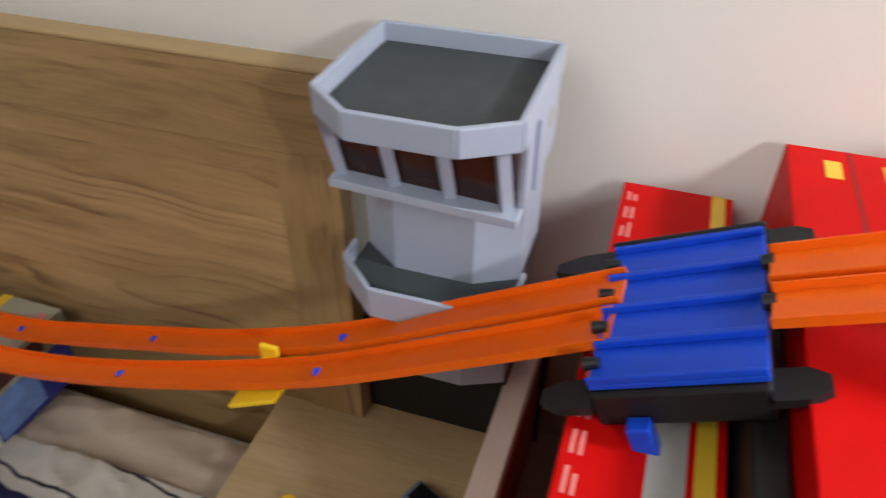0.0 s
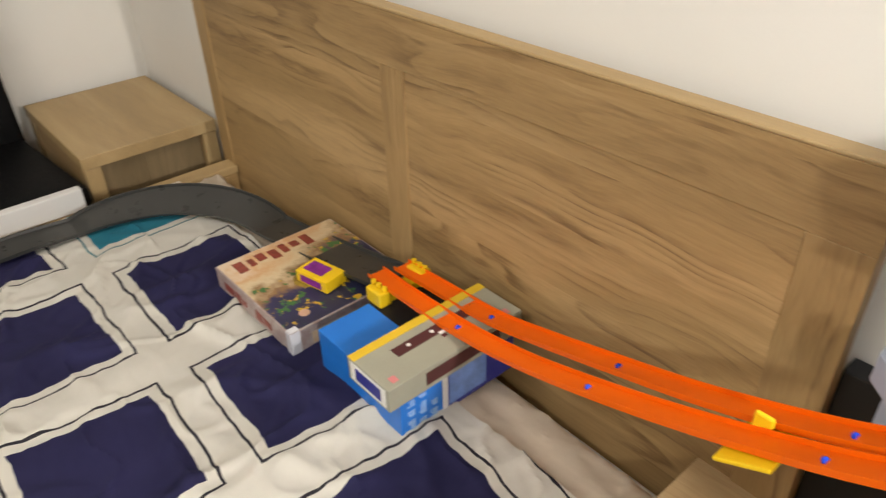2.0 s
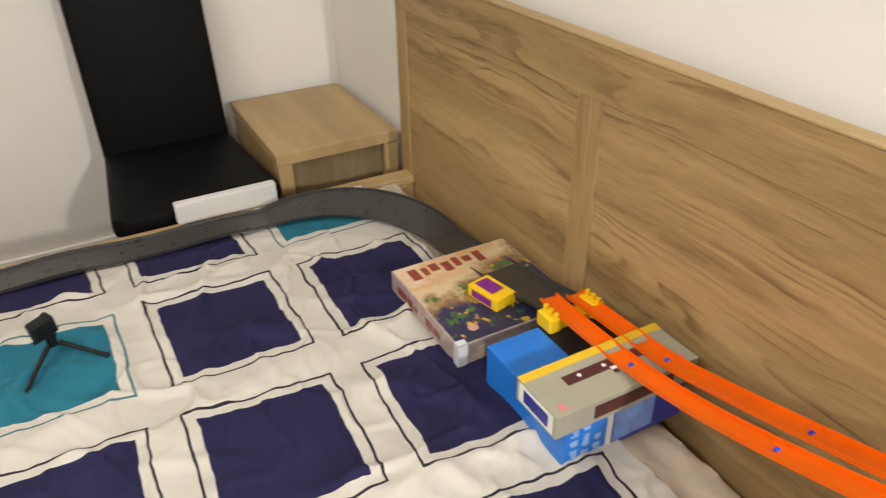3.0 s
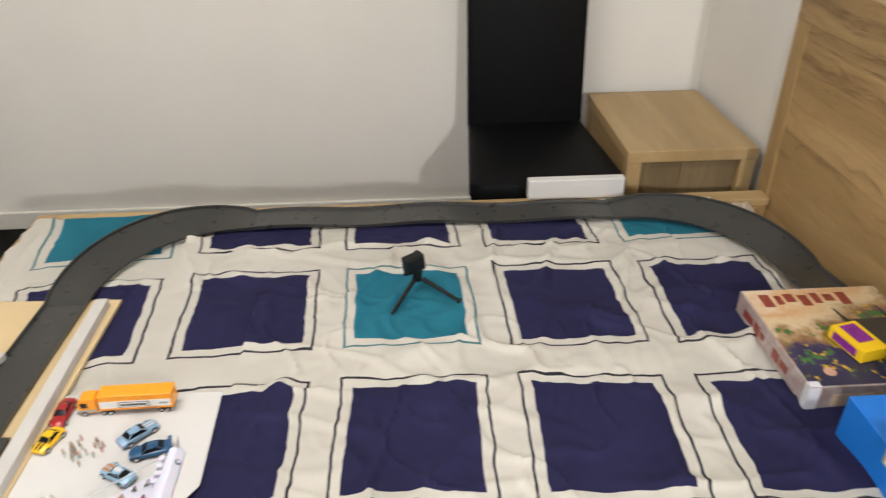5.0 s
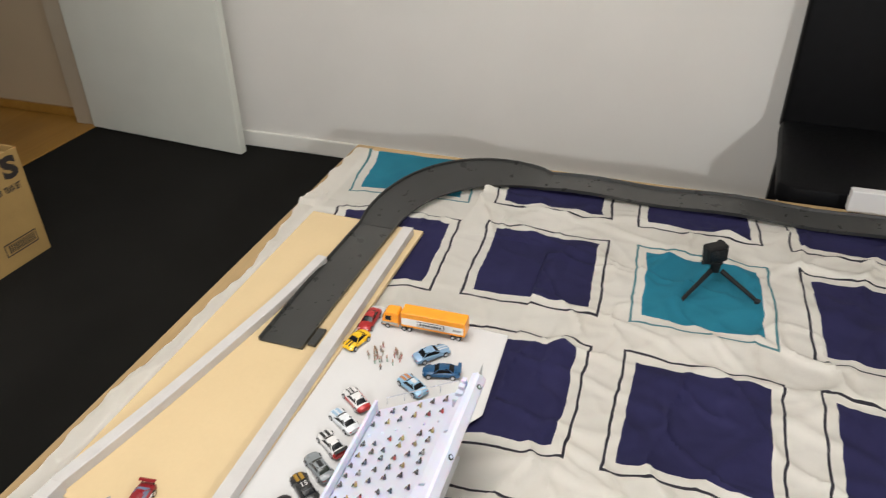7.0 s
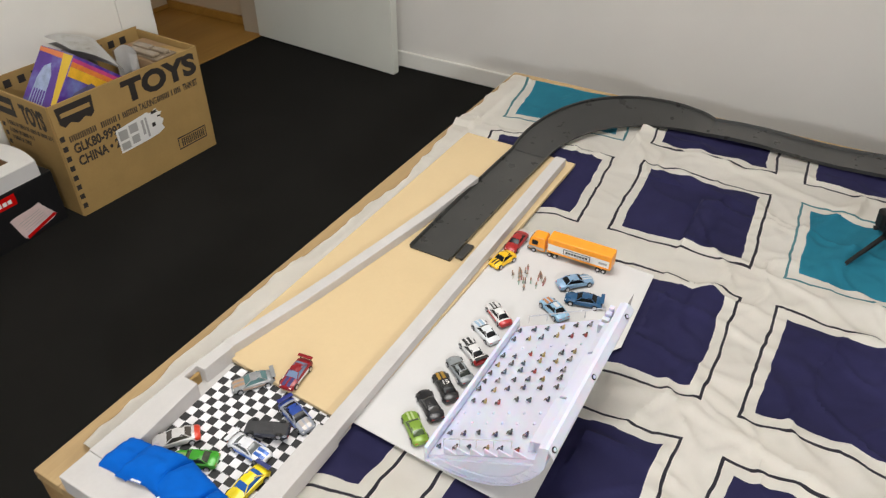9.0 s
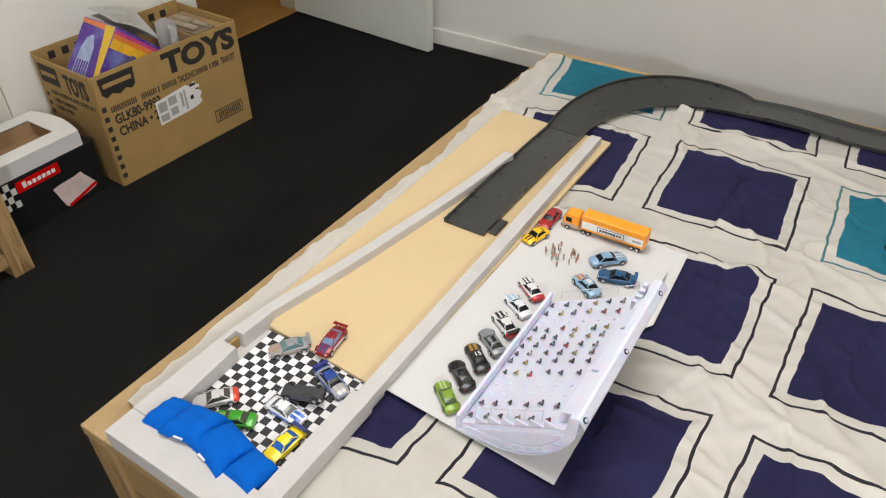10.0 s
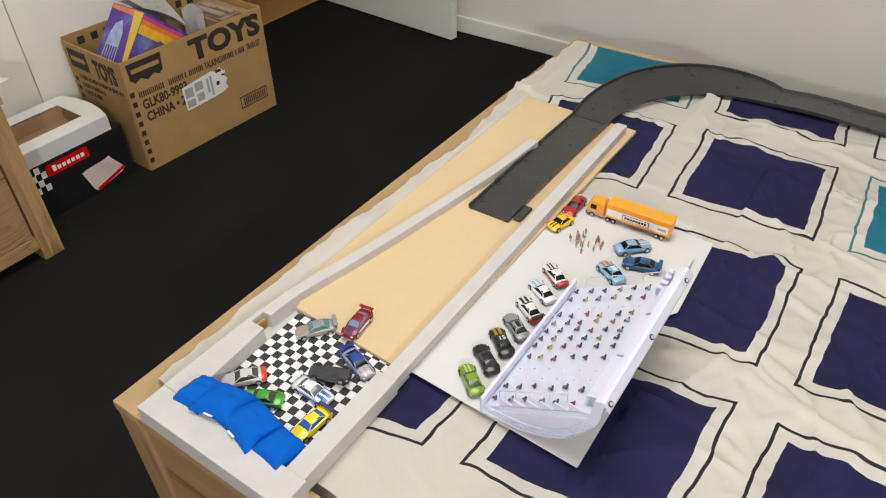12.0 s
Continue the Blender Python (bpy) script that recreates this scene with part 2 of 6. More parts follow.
def quilt_material():
    """Cream cotton printed with outlined navy squares and a few teal ones."""
    n = Nodes("printed_quilt_cotton")
    split = n.add("ShaderNodeSeparateXYZ")
    wob = n.add("ShaderNodeTexNoise")
    n.put(wob.inputs["Vector"], n.coord)
    wob.inputs["Scale"].default_value, wob.inputs["Detail"].default_value = 14.0, 2.0
    shift = n.add("ShaderNodeVectorMath", operation="MULTIPLY_ADD")
    n.put(shift.inputs[0], wob.outputs["Color"])
    shift.inputs[1].default_value, shift.inputs[2].default_value = (0.019, 0.019, 0), (-0.0095, -0.0095, 0)
    total = n.add("ShaderNodeVectorMath", operation="ADD")
    n.put(total.inputs[0], n.coord)
    n.put(total.inputs[1], shift.outputs[0])
    n.put(split.inputs[0], total.outputs[0])
    # the cloth lies pulled and slack, so its print drifts a little from a true grid
    px, py = n.math("SUBTRACT", split.outputs[0], 0.7), n.math("ADD", split.outputs[1], 0.85)
    pulled_x, pulled_y = 0.6977, -0.852
    for i, j, cx, cy in ((0, 1, -0.0439, 1.0337), (0, 2, -0.0216, -0.005), (0, 3, 0.0642, -0.0539), (1, 0, 0.9945, 0.0138), (1, 1, -0.0355, 0.0501), (1, 2, -0.0799, -0.0186), (2, 0, 0.0045, 0.0681)):
        term = 1.0
        for factor in [px] * i + [py] * j:
            term = n.math("MULTIPLY", factor, term)
        pulled_x, pulled_y = n.math("MULTIPLY_ADD", term, cx, pulled_x), n.math("MULTIPLY_ADD", term, cy, pulled_y)
    rows = n.math("DIVIDE", n.math("SUBTRACT", pulled_x, 0.297), 0.385)
    cols = n.math("DIVIDE", n.math("SUBTRACT", pulled_y, -1.488), 0.3467)
    row, col = n.math("FLOOR", rows), n.math("FLOOR", cols)
    u = n.math("MULTIPLY", n.math("SUBTRACT", rows, row), 0.385)
    v = n.math("MULTIPLY", n.math("SUBTRACT", cols, col), 0.3467)
    # depth inside the outline: positive within the printed square
    du = n.math("MINIMUM", u, n.math("SUBTRACT", 0.299, u))
    dv = n.math("MINIMUM", v, n.math("SUBTRACT", 0.287, v))
    d = n.math("MINIMUM", du, dv)
    printed = n.math("MULTIPLY", n.math("GREATER_THAN", col, -1.5), n.math("COMPARE", row, 0.5, 1.6))
    d = n.math("SUBTRACT", n.math("MULTIPLY", n.math("ADD", d, 1.0), printed), 1.0)
    inner = n.math("GREATER_THAN", d, 0.024)
    line = n.math("MULTIPLY", n.math("GREATER_THAN", d, 0.0), n.math("LESS_THAN", d, 0.0052))
    west = n.math("MULTIPLY", n.math("COMPARE", row, -1.0, 0.1), n.math("COMPARE", n.math("FLOORED_MODULO", col, 4.0), 3.0, 0.1))
    mid = n.math("MULTIPLY", n.math("COMPARE", row, 0.0, 0.1), n.math("COMPARE", n.math("FLOORED_MODULO", col, 4.0), 1.0, 0.1))
    teal = n.math("MAXIMUM", west, mid)
    weave = n.noise(1400.0, 2.0)
    broad = n.noise(7.0, 4.0)
    cream = n.ramp(broad, (0.3, (0.845, 0.81, 0.735)), (0.7, (0.89, 0.86, 0.795)))
    navy = n.ramp(broad, (0.3, (0.020, 0.019, 0.082)), (0.7, (0.031, 0.029, 0.115)))
    green = n.ramp(broad, (0.3, (0.018, 0.23, 0.34)), (0.7, (0.026, 0.29, 0.41)))
    fill = n.mix(teal, navy, green)
    edge = n.mix(teal, (0.03, 0.028, 0.04), (0.10, 0.27, 0.30))
    colour = n.mix(inner, n.mix(line, cream, edge), fill)
    colour = n.mix(0.12, colour, n.ramp(weave, (0.3, (0.1, 0.1, 0.1)), (0.7, (0.9, 0.9, 0.9))), "OVERLAY")
    return n.finish(colour, 0.85, 0.0, n.math("ADD", n.math("MULTIPLY", weave, 0.25), n.noise(55.0, 3.0)), 0.25, 0.002)


def checker_material():
    n = Nodes("printed_checker_paper")
    node = n.add("ShaderNodeTexChecker")
    n.put(node.inputs["Vector"], n.coord)
    node.inputs["Scale"].default_value = 1 / 0.01405
    node.inputs["Color1"].default_value, node.inputs["Color2"].default_value = (0.78, 0.77, 0.78, 1), (0.02, 0.02, 0.021, 1)
    return n.finish(node.outputs[0], 0.6, 0.0, n.noise(500.0), 0.05, 0.0005)


def picture_material(name, *colours, scale=9.0):
    """A muddled many-coloured print, as on a game box seen from afar."""
    n = Nodes(name)
    k = len(colours)
    tint = n.ramp(n.noise(scale, 5.0, 0.6), *[(0.28 + 0.44 * j / (k - 1), c) for j, c in enumerate(colours)])
    return n.finish(tint, 0.4, 0.0, n.noise(300.0), 0.05, 0.0004)


def painted_lid():
    """A painted picture: cream sky, brown haze, dark crowd with gold bits."""
    n = Nodes("painted_lid_print")
    split = n.add("ShaderNodeSeparateXYZ")
    n.put(split.inputs[0], n.coord)
    depth = n.math("MULTIPLY", n.math("ADD", split.outputs[0], n.math("MULTIPLY", split.outputs[1], 0.40)), 3.0)
    value = n.math("ADD", depth, n.math("MULTIPLY", n.math("SUBTRACT", n.noise(17.0, 5.0, 0.6), 0.5), 0.75))
    base = n.ramp(value, (0.08, (0.66, 0.52, 0.38)), (0.24, (0.58, 0.34, 0.17)), (0.40, (0.62, 0.49, 0.31)), (0.56, (0.27, 0.15, 0.07)), (0.68, (0.035, 0.032, 0.09)), (0.92, (0.02, 0.022, 0.055)))
    spots = n.ramp(n.noise(48.0, 3.0, 0.6), (0.54, (0, 0, 0)), (0.60, (1, 1, 1)))
    gold = n.mix(n.math("GREATER_THAN", n.noise(30.0), 0.5), (0.55, 0.34, 0.03), (0.05, 0.15, 0.04))
    return n.finish(n.mix(n.math("MULTIPLY", spots, n.math("GREATER_THAN", value, 0.5)), base, gold), 0.35, 0.0, n.noise(300.0), 0.05, 0.0004)


carpet, quilt_print, checker = carpet_material(), quilt_material(), checker_material()
game_print = picture_material("game_box_print", (0.04, 0.03, 0.05), (0.16, 0.08, 0.04), (0.50, 0.33, 0.19), (0.62, 0.47, 0.32), (0.20, 0.16, 0.05), scale=11)
side_print = picture_material("game_side_print", (0.46, 0.42, 0.41), (0.36, 0.26, 0.24), (0.54, 0.50, 0.48), scale=26)


# ---- builders ----
def box(x0, x1, y0, y1, z0, z1, bevel=0.0, seg=2, bm=None):
    out = bmesh.new() if bm is None else bm
    made = bmesh.ops.create_cube(out, size=1.0)["verts"]
    bmesh.ops.transform(out, verts=made, matrix=Matrix.LocRotScale(((x0 + x1) / 2, (y0 + y1) / 2, (z0 + z1) / 2), None, (x1 - x0, y1 - y0, z1 - z0)))
    if bevel:
        edges = list({e for v in made for e in v.link_edges})
        bmesh.ops.bevel(out, geom=edges, offset=bevel, segments=seg, profile=0.5, affect="EDGES", clamp_overlap=True)
    return out


def rod(p0, p1, r0, r1=None, n=12, bm=None):
    out = bmesh.new() if bm is None else bm
    p0, p1 = Vector(p0), Vector(p1)
    d = p1 - p0
    m = Matrix.Translation((p0 + p1) / 2) @ d.to_track_quat("Z", "Y").to_matrix().to_4x4()
    bmesh.ops.create_cone(out, cap_ends=True, segments=n, radius1=r0, radius2=r0 if r1 is None else r1, depth=d.length, matrix=m)
    return out


def prism(outline, axis, lo, hi, bevel=0.0, bm=None):
    """A closed outline of two coordinates, pushed from lo to hi along the axis."""
    out = bmesh.new() if bm is None else bm
    order = {0: lambda a, b, c: (c, a, b), 1: lambda a, b, c: (a, c, b), 2: lambda a, b, c: (a, b, c)}[axis]
    first = [out.verts.new(order(a, b, lo)) for a, b in outline]
    last = [out.verts.new(order(a, b, hi)) for a, b in outline]
    faces = [out.faces.new(first), out.faces.new(last[::-1])]
    k = len(outline)
    for i in range(k):
        faces.append(out.faces.new((first[i], last[i], last[(i + 1) % k], first[(i + 1) % k])))
    bmesh.ops.recalc_face_normals(out, faces=faces)
    if bevel:
        edges = list({e for f in faces for e in f.edges})
        bmesh.ops.bevel(out, geom=edges, offset=bevel, segments=2, profile=0.5, affect="EDGES", clamp_overlap=True)
    return out


def sweep(path, profile, banks=None, bm=None):
    """A closed profile of (side, up) pairs along a path; banks tilt it, in radians, raising the side of negative offsets."""
    out = bmesh.new() if bm is None else bm
    pts = [Vector(p) for p in path]
    rings = []
    for i, p in enumerate(pts):
        t = (pts[min(i + 1, len(pts) - 1)] - pts[max(i - 1, 0)]).normalized()
        side = t.cross(Vector((0, 0, 1))).normalized()
        up = side.cross(t).normalized()
        b = banks[i] if banks else 0.0
        s2, u2 = side * math.cos(b) - up * math.sin(b), up * math.cos(b) + side * math.sin(b)
        rings.append([out.verts.new(p + s2 * a + u2 * c) for a, c in profile])
    k, faces = len(profile), []
    for a, b in zip(rings, rings[1:]):
        for j in range(k):
            faces.append(out.faces.new((a[j], a[(j + 1) % k], b[(j + 1) % k], b[j])))
    faces += [out.faces.new(rings[0][::-1]), out.faces.new(rings[-1])]
    bmesh.ops.recalc_face_normals(out, faces=faces)
    return out


def curve_through(points, steps=8):
    """A smooth line through points (Catmull-Rom), of any number of coordinates."""
    p = [np.array(v, float) for v in points]
    p = [2 * p[0] - p[1], *p, 2 * p[-1] - p[-2]]
    out = []
    for a, b, c, d in zip(p, p[1:], p[2:], p[3:]):
        for i in range(steps):
            t = i / steps
            out.append(0.5 * (2 * b + (c - a) * t + (2 * a - 5 * b + 4 * c - d) * t * t + (3 * b - a - 3 * c + d) * t ** 3))
    out.append(p[-2])
    return out


def link(name, bm, material, smooth=False):
    mesh = bpy.data.meshes.new(name)
    bm.to_mesh(mesh)
    bm.free()
    mesh.materials.append(material)
    for poly in mesh.polygons:
        poly.use_smooth = smooth
    if smooth:
        mesh.set_sharp_from_angle(angle=radians(38))
    return new(name, mesh)


def part(name, bm, material, parent, label="", smooth=False):
    ob = link(name, bm, material, smooth)
    ob.parent = parent
    return tagged(ob, label)


def thing(name, m, label, category, group="", kind=""):
    ob = new(name)
    ob.matrix_world = m
    ob.empty_display_size = 0.05
    return tagged(ob, label, category, group, kind)


def single(name, bm, material, m, label, category, group="", kind="", smooth=False):
    ob = link(name, bm, material, smooth)
    ob.matrix_world = m
    return tagged(ob, label, category, group, kind)


def lettering(text, size, m, material, parent, name="lettering", bold=0.0):
    """Raised letters as a mesh, reading along local x of m."""
    curve = bpy.data.curves.new(name, "FONT")
    curve.body, curve.size, curve.extrude, curve.resolution_u = text, size, 0.0004, 3
    curve.offset = size * bold
    ob = bpy.data.objects.new(name, curve)
    scene.collection.objects.link(ob)
    bpy.context.view_layer.update()
    mesh = bpy.data.meshes.new_from_object(ob.evaluated_get(bpy.context.evaluated_depsgraph_get()))
    bpy.data.objects.remove(ob)
    mesh.transform(m)
    mesh.materials.clear()
    mesh.materials.append(material)
    out = new(name, mesh)
    out.parent = parent
    return out


I4 = Matrix.Identity(4)

# ---- the room ----
XW, XE, YN, YS, ZC = -0.782, 3.4, 0.09, -3.685, 2.45
single("floor", box(XW - 0.1, XE + 0.1, YS, YN + 0.1, -0.1, 0.0), carpet, I4, "charcoal short-pile carpet over the whole bedroom", "carpet", kind="structure")
single("ceiling", box(XW - 0.1, XE + 0.1, YS - 0.815, YN + 0.1, ZC, ZC + 0.1), ceiling_paint, I4, "plain white plaster ceiling", "ceiling", kind="structure")
single("wall_west", box(XW - 0.1, XW, YS - 0.1, YN + 0.1, 0, ZC), wall_paint, I4, "cream painted plaster wall beside the bed", "wall", kind="structure")
single("wall_north", box(XW, XE, YN, YN + 0.1, 0, ZC), wall_paint, I4, "cream painted plaster wall behind the headboard", "wall", kind="structure")
east = box(XE, XE + 0.1, YS, YN, 0, 0.9)
box(XE, XE + 0.1, YS, YN, 2.1, ZC, bm=east)
box(XE, XE + 0.1, YS, -2.95, 0.9, 2.1, bm=east)
box(XE, XE + 0.1, -1.45, YN, 0.9, 2.1, bm=east)
single("wall_east", east, wall_paint, I4, "cream painted wall with an opening for the added window", "wall", kind="structure")
south = box(0.13, XE, YS - 0.1, YS, 0, ZC)
box(XW, 0.13, YS - 0.1, YS, 2.06, ZC, bm=south)
box(XW, -0.757, YS - 0.1, YS, 0, 2.06, bm=south)
single("wall_south", south, wall_paint, I4, "cream painted wall with an open doorway", "wall", kind="structure")
single("hall_floor", box(XW - 0.1, XE, YS - 0.815, YS, -0.1, -0.002), hall_wood, I4, "warm honey-coloured wooden hall floor", "floor", kind="structure")
hall_paint = surface("tan_hall_paint", (0.52, 0.42, 0.29), 0.75, vary=0.03, scale=3)
single("wall_hall_east", box(0.9, 1.0, YS - 0.715, YS - 0.1, 0, ZC), hall_paint, I4, "tan painted hall wall beyond the doorway", "wall", kind="structure")
single("wall_hall_south", box(XW - 0.04, XE, YS - 0.815, YS - 0.715, 0, ZC), hall_paint, I4, "tan painted wall at the end of the hall", "wall", kind="structure")
single("wall_hall_west", box(XW - 0.1, XW - 0.04, YS - 0.815, YS - 0.1, 0, ZC), hall_paint, I4, "tan painted hall wall beside the doorway", "wall", kind="structure")
single("baseboard", box(XW - 0.0398, XW - 0.026, YS - 0.714, YS - 0.116, 0, 0.045, 0.003), hall_wood, I4, "brown wooden skirting board in the hall", "skirting board", kind="structure")


def skirting(name, x0, x1, y0, y1):
    bm = box(x0, x1, y0, y1, 0, 0.072, 0.005, 3)
    return single(name, bm, white_gloss, I4, "white gloss painted skirting board", "skirting board", kind="structure")


skirting("baseboard", XW, XW + 0.015, YS, YN)
skirting("baseboard", XW + 0.015, XE, YN - 0.015, YN)
single("baseboard", box(XW - 0.025, 0.899, YS - 0.7148, YS - 0.704, 0, 0.022, 0.003), hall_wood, I4, "brown wooden skirting board in the hall", "skirting board", kind="structure")
# cream post paint with the doorway's dimmer light put into its colour
shaded_jamb_paint = surface("shaded_jamb_paint", (0.48, 0.41, 0.31), 0.5, vary=0.04, scale=6)
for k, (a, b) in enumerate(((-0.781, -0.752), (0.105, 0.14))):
    single("trim", box(a, b, YS - 0.115, YS + 0.015, 0, 2.06, 0.003), shaded_jamb_paint, I4, "cream painted door frame post, darkened in colour for shade", "door frame", kind="structure")
single("trim", box(-0.752, 0.105, YS - 0.115, YS + 0.015, 2.03, 2.06), white_gloss, I4, "white painted door frame head", "door frame", kind="structure")
single("trim", box(-0.752, 0.105, YS - 0.06, YS + 0.006, -0.002, 0.004, 0.002), hall_wood, I4, "low wooden strip where carpet meets hall floor", "threshold", kind="structure")
door = thing("door_1", pose(-0.745, -3.676, 0, 0, 0, 85.2), "plain pale door standing open against the wall", "door", kind="structure")
part("leaf", box(0, 0.838, -0.019, 0.019, 0.008, 2.03, 0.002), door_paint, door)
knob = part("door_handle", rod((0.80, -0.019, 1.0), (0.80, -0.06, 1.0), 0.011), chrome, door, "metal door handle")
part("lever", rod((0.80, -0.055, 1.0), (0.69, -0.055, 1.0), 0.008), chrome, knob)
for k in range(3):
    part("hinge", rod((-0.004, 0.012, 0.25 + 0.75 * k), (-0.004, 0.012, 0.34 + 0.75 * k), 0.006), chrome, door, "steel hinge")

# window out of view, added to go with the east fill light
window = thing("added_window", pose(XE, -2.2, 0.9), "white framed window behind the viewer, added unseen with the fill light", "window", kind="structure")
for a, b, c, d in ((-0.75, -0.70, 0, 1.2), (0.70, 0.75, 0, 1.2), (-0.70, 0.70, 0, 0.05), (-0.70, 0.70, 1.15, 1.2), (-0.025, 0.025, 0.05, 1.15)):
    part("window_frame", box(0.02, 0.07, a, b, c, d), white_gloss, window)
part("window_sill", box(-0.06, 0.02, -0.78, 0.78, -0.03, 0.0, 0.004), white_gloss, window)

robe = thing("wardrobe", pose(0.0, -3.425, 0), "white built-in wardrobe with plain flush doors", "wardrobe", kind="structure")
part("end_post", box(0.056, 0.2035, -0.255, -0.001, 0, 2.40, 0.002), white_gloss, robe, "plain white end panel beside the doorway")
part("carcass", box(0.2055, XE - 0.01, -0.255, -0.020, 0, 2.40), seam_dark, robe)
for k in range(5):
    part("wardrobe_door", box(0.2072 + 0.653 * k, 0.8572 + 0.653 * k if k < 4 else XE - 0.012, -0.0185, 0, 0.05, 2.38, 0.0015), white_gloss, robe)

# the standing lamp that lights the bed from beyond the view
lampstand = thing("floor_lamp", pose(3.12, -0.115, 0), "slim black floor lamp with a directed metal shade", "lamp")
part("base", rod((0, 0, 0), (0, 0, 0.02), 0.13, 0.12, 32), black_plastic, lampstand)
part("pole", rod((0, 0, 0.02), (0, 0, 1.67), 0.011), black_plastic, lampstand)
shade_cup = rod((0.0, 0.0, 1.70), (-0.075, -0.027, 1.682), 0.04, 0.09, 24)
cap = max(shade_cup.faces, key=lambda f: f.calc_area() if len(f.verts) > 4 else 0)
bmesh.ops.delete(shade_cup, geom=[cap], context="FACES_ONLY")
part("shade", shade_cup, white_gloss, lampstand, "open white metal shade")
lampstand = thing("floor_lamp", pose(2.83, -1.30, 0), "slim black floor lamp with a directed metal shade", "lamp")
part("base", rod((0, 0, 0), (0, 0, 0.02), 0.13, 0.12, 32), black_plastic, lampstand)
part("pole", rod((0, 0, 0.02), (0, 0, 1.66), 0.011), black_plastic, lampstand)
cup = rod((-0.03, 0.03, 1.69), (-0.085, 0.09, 1.655), 0.04, 0.08, 24)
cap = max(cup.faces, key=lambda f: f.calc_area() if len(f.verts) > 4 else 0)
bmesh.ops.delete(cup, geom=[cap], context="FACES_ONLY")
part("shade", cup, white_gloss, lampstand)
# unseen fitting, added to go with the overhead fill
fill_mount = thing("ceiling_fill_mount", pose(1.0, -1.75, ZC), "round white ceiling mount, added unseen above the fill light", "ceiling light")
part("mount", rod((0, 0, 0), (0, 0, -0.06), 0.24, 0.22, 40), white_gloss, fill_mount)

# ---- the bed ----
bed = thing("bed", I4, "oak-look double bed with a panelled headboard", "bed")
HB0, HB1, HBY, HBT, HZ = -0.09, 1.600, 0.02, 0.050, 1.007
part("headboard_cap", box(HB0, HB1, HBY - 0.001, HBT + 0.001, HZ - 0.006, HZ, 0.002), pale_x, bed, "paler top edge of the headboard")
part("top_rail", box(HB0, HB1, HBY, HBT, 0.901, HZ - 0.0062, 0.001), oak_x, bed)
for a, b in ((HB0, -0.03), (0.715, 0.785), (1.520, HB1)):
    part("stile", box(a, b, HBY, HBT, 0.02, 0.9008, 0.0015), oak_z, bed)
for a, b in ((-0.03, 0.715), (0.785, 1.520)):
    part("panel", box(a + 0.0005, b - 0.0005, HBY + 0.003, HBT - 0.005, 0.1, 0.9005), oak_x, bed)
FZ, FX0, FX1, FY = 0.426, -0.062, 1.571, -2.000
part("foot_rail", box(FX0, FX1, FY, FY + 0.055, FZ - 0.022, FZ, 0.002), pale_x, bed, "paler top edge of the footboard")
part("footboard", box(FX0 + 0.006, FX1 - 0.006, FY + 0.010, FY + 0.042, 0.07, FZ - 0.0225, 0.002), oak_x, bed)
for a, b in ((FX0, FX0 + 0.055), (FX1 - 0.055, FX1)):
    part("side_cap", box(a, b, FY + 0.0555, 0.0195, FZ - 0.022, FZ, 0.002), pale_y, bed)
    part("side_rail", box(a + 0.008, b - 0.008, FY + 0.045, 0.0195, 0.10, FZ - 0.0225, 0.002), oak_y, bed)
for a in (FX0 + 0.001, FX1 - 0.061):
    for b in (FY + 0.002, -0.07):
        part("leg", box(a, a + 0.060, b, b + 0.060, 0, FZ - 0.023, 0.003), oak_z, bed)
single("mattress", box(0.0, 1.508, -1.940, -0.02, 0.14, 0.405, 0.03, 3), paper_white, I4, "white mattress under the quilt", "mattress", smooth=True)
part("slats", box(0.0, 1.508, -1.938, 0.0, 0.11, 0.139), oak_y, bed)


def drape(x, y):
    """Height of the quilt's folds over the mattress."""
    z = 0.0075 * (noise.noise((x * 4.1, y * 4.1, 0.3))) + 0.0012 * noise.noise((x * 11, y * 11, 3.1))
    r = 1 - abs(noise.noise((x * 3.4 + 0.35 * y * 3.4, y * 6.2, 7.7)))
    z += 0.010 * max(0.0, r - 0.82) / 0.18
    r = 1 - abs(noise.noise((x * 7.0, y * 3.1 - x * 2.0, 1.9)))
    z += 0.006 * max(0.0, r - 0.85) / 0.15
    r = 1 - abs(noise.noise((x * 11.0 + y * 4, y * 13.0, 4.4)))
    z += 0.0018 * max(0.0, r - 0.8) / 0.2
    z += 0.0008 * noise.noise((x * 27, y * 27, 6.6))
    for k, (a, b, c, d) in enumerate(((4.2, 1.6, -2.2, 5.2), (2.0, -6.0, 5.5, 1.2), (9.0, 3.0, -4.0, 8.0))):
        u, v = a * x + b * y, c * x + d * y
        r = abs(noise.noise((u + 0.4 * noise.noise((x * 9, y * 9, k)), v, 11.3 + k)))
        z += (0.0062, 0.0055, 0.0016)[k] * math.exp(-(r / 0.055) ** 2)
    return z


def laid(x, y):
    """1 where the board and the paper sheets press the quilt down, 0 away from them."""
    near = lambda v, a, b: max(0.0, min(1.0, (v - a) / 0.03, (b - v) / 0.03))
    return max(near(x, 0.36, 1.70) * near(y, -1.945, -1.61), near(x, 0.66, 1.34) * near(y, -1.70, -1.33))


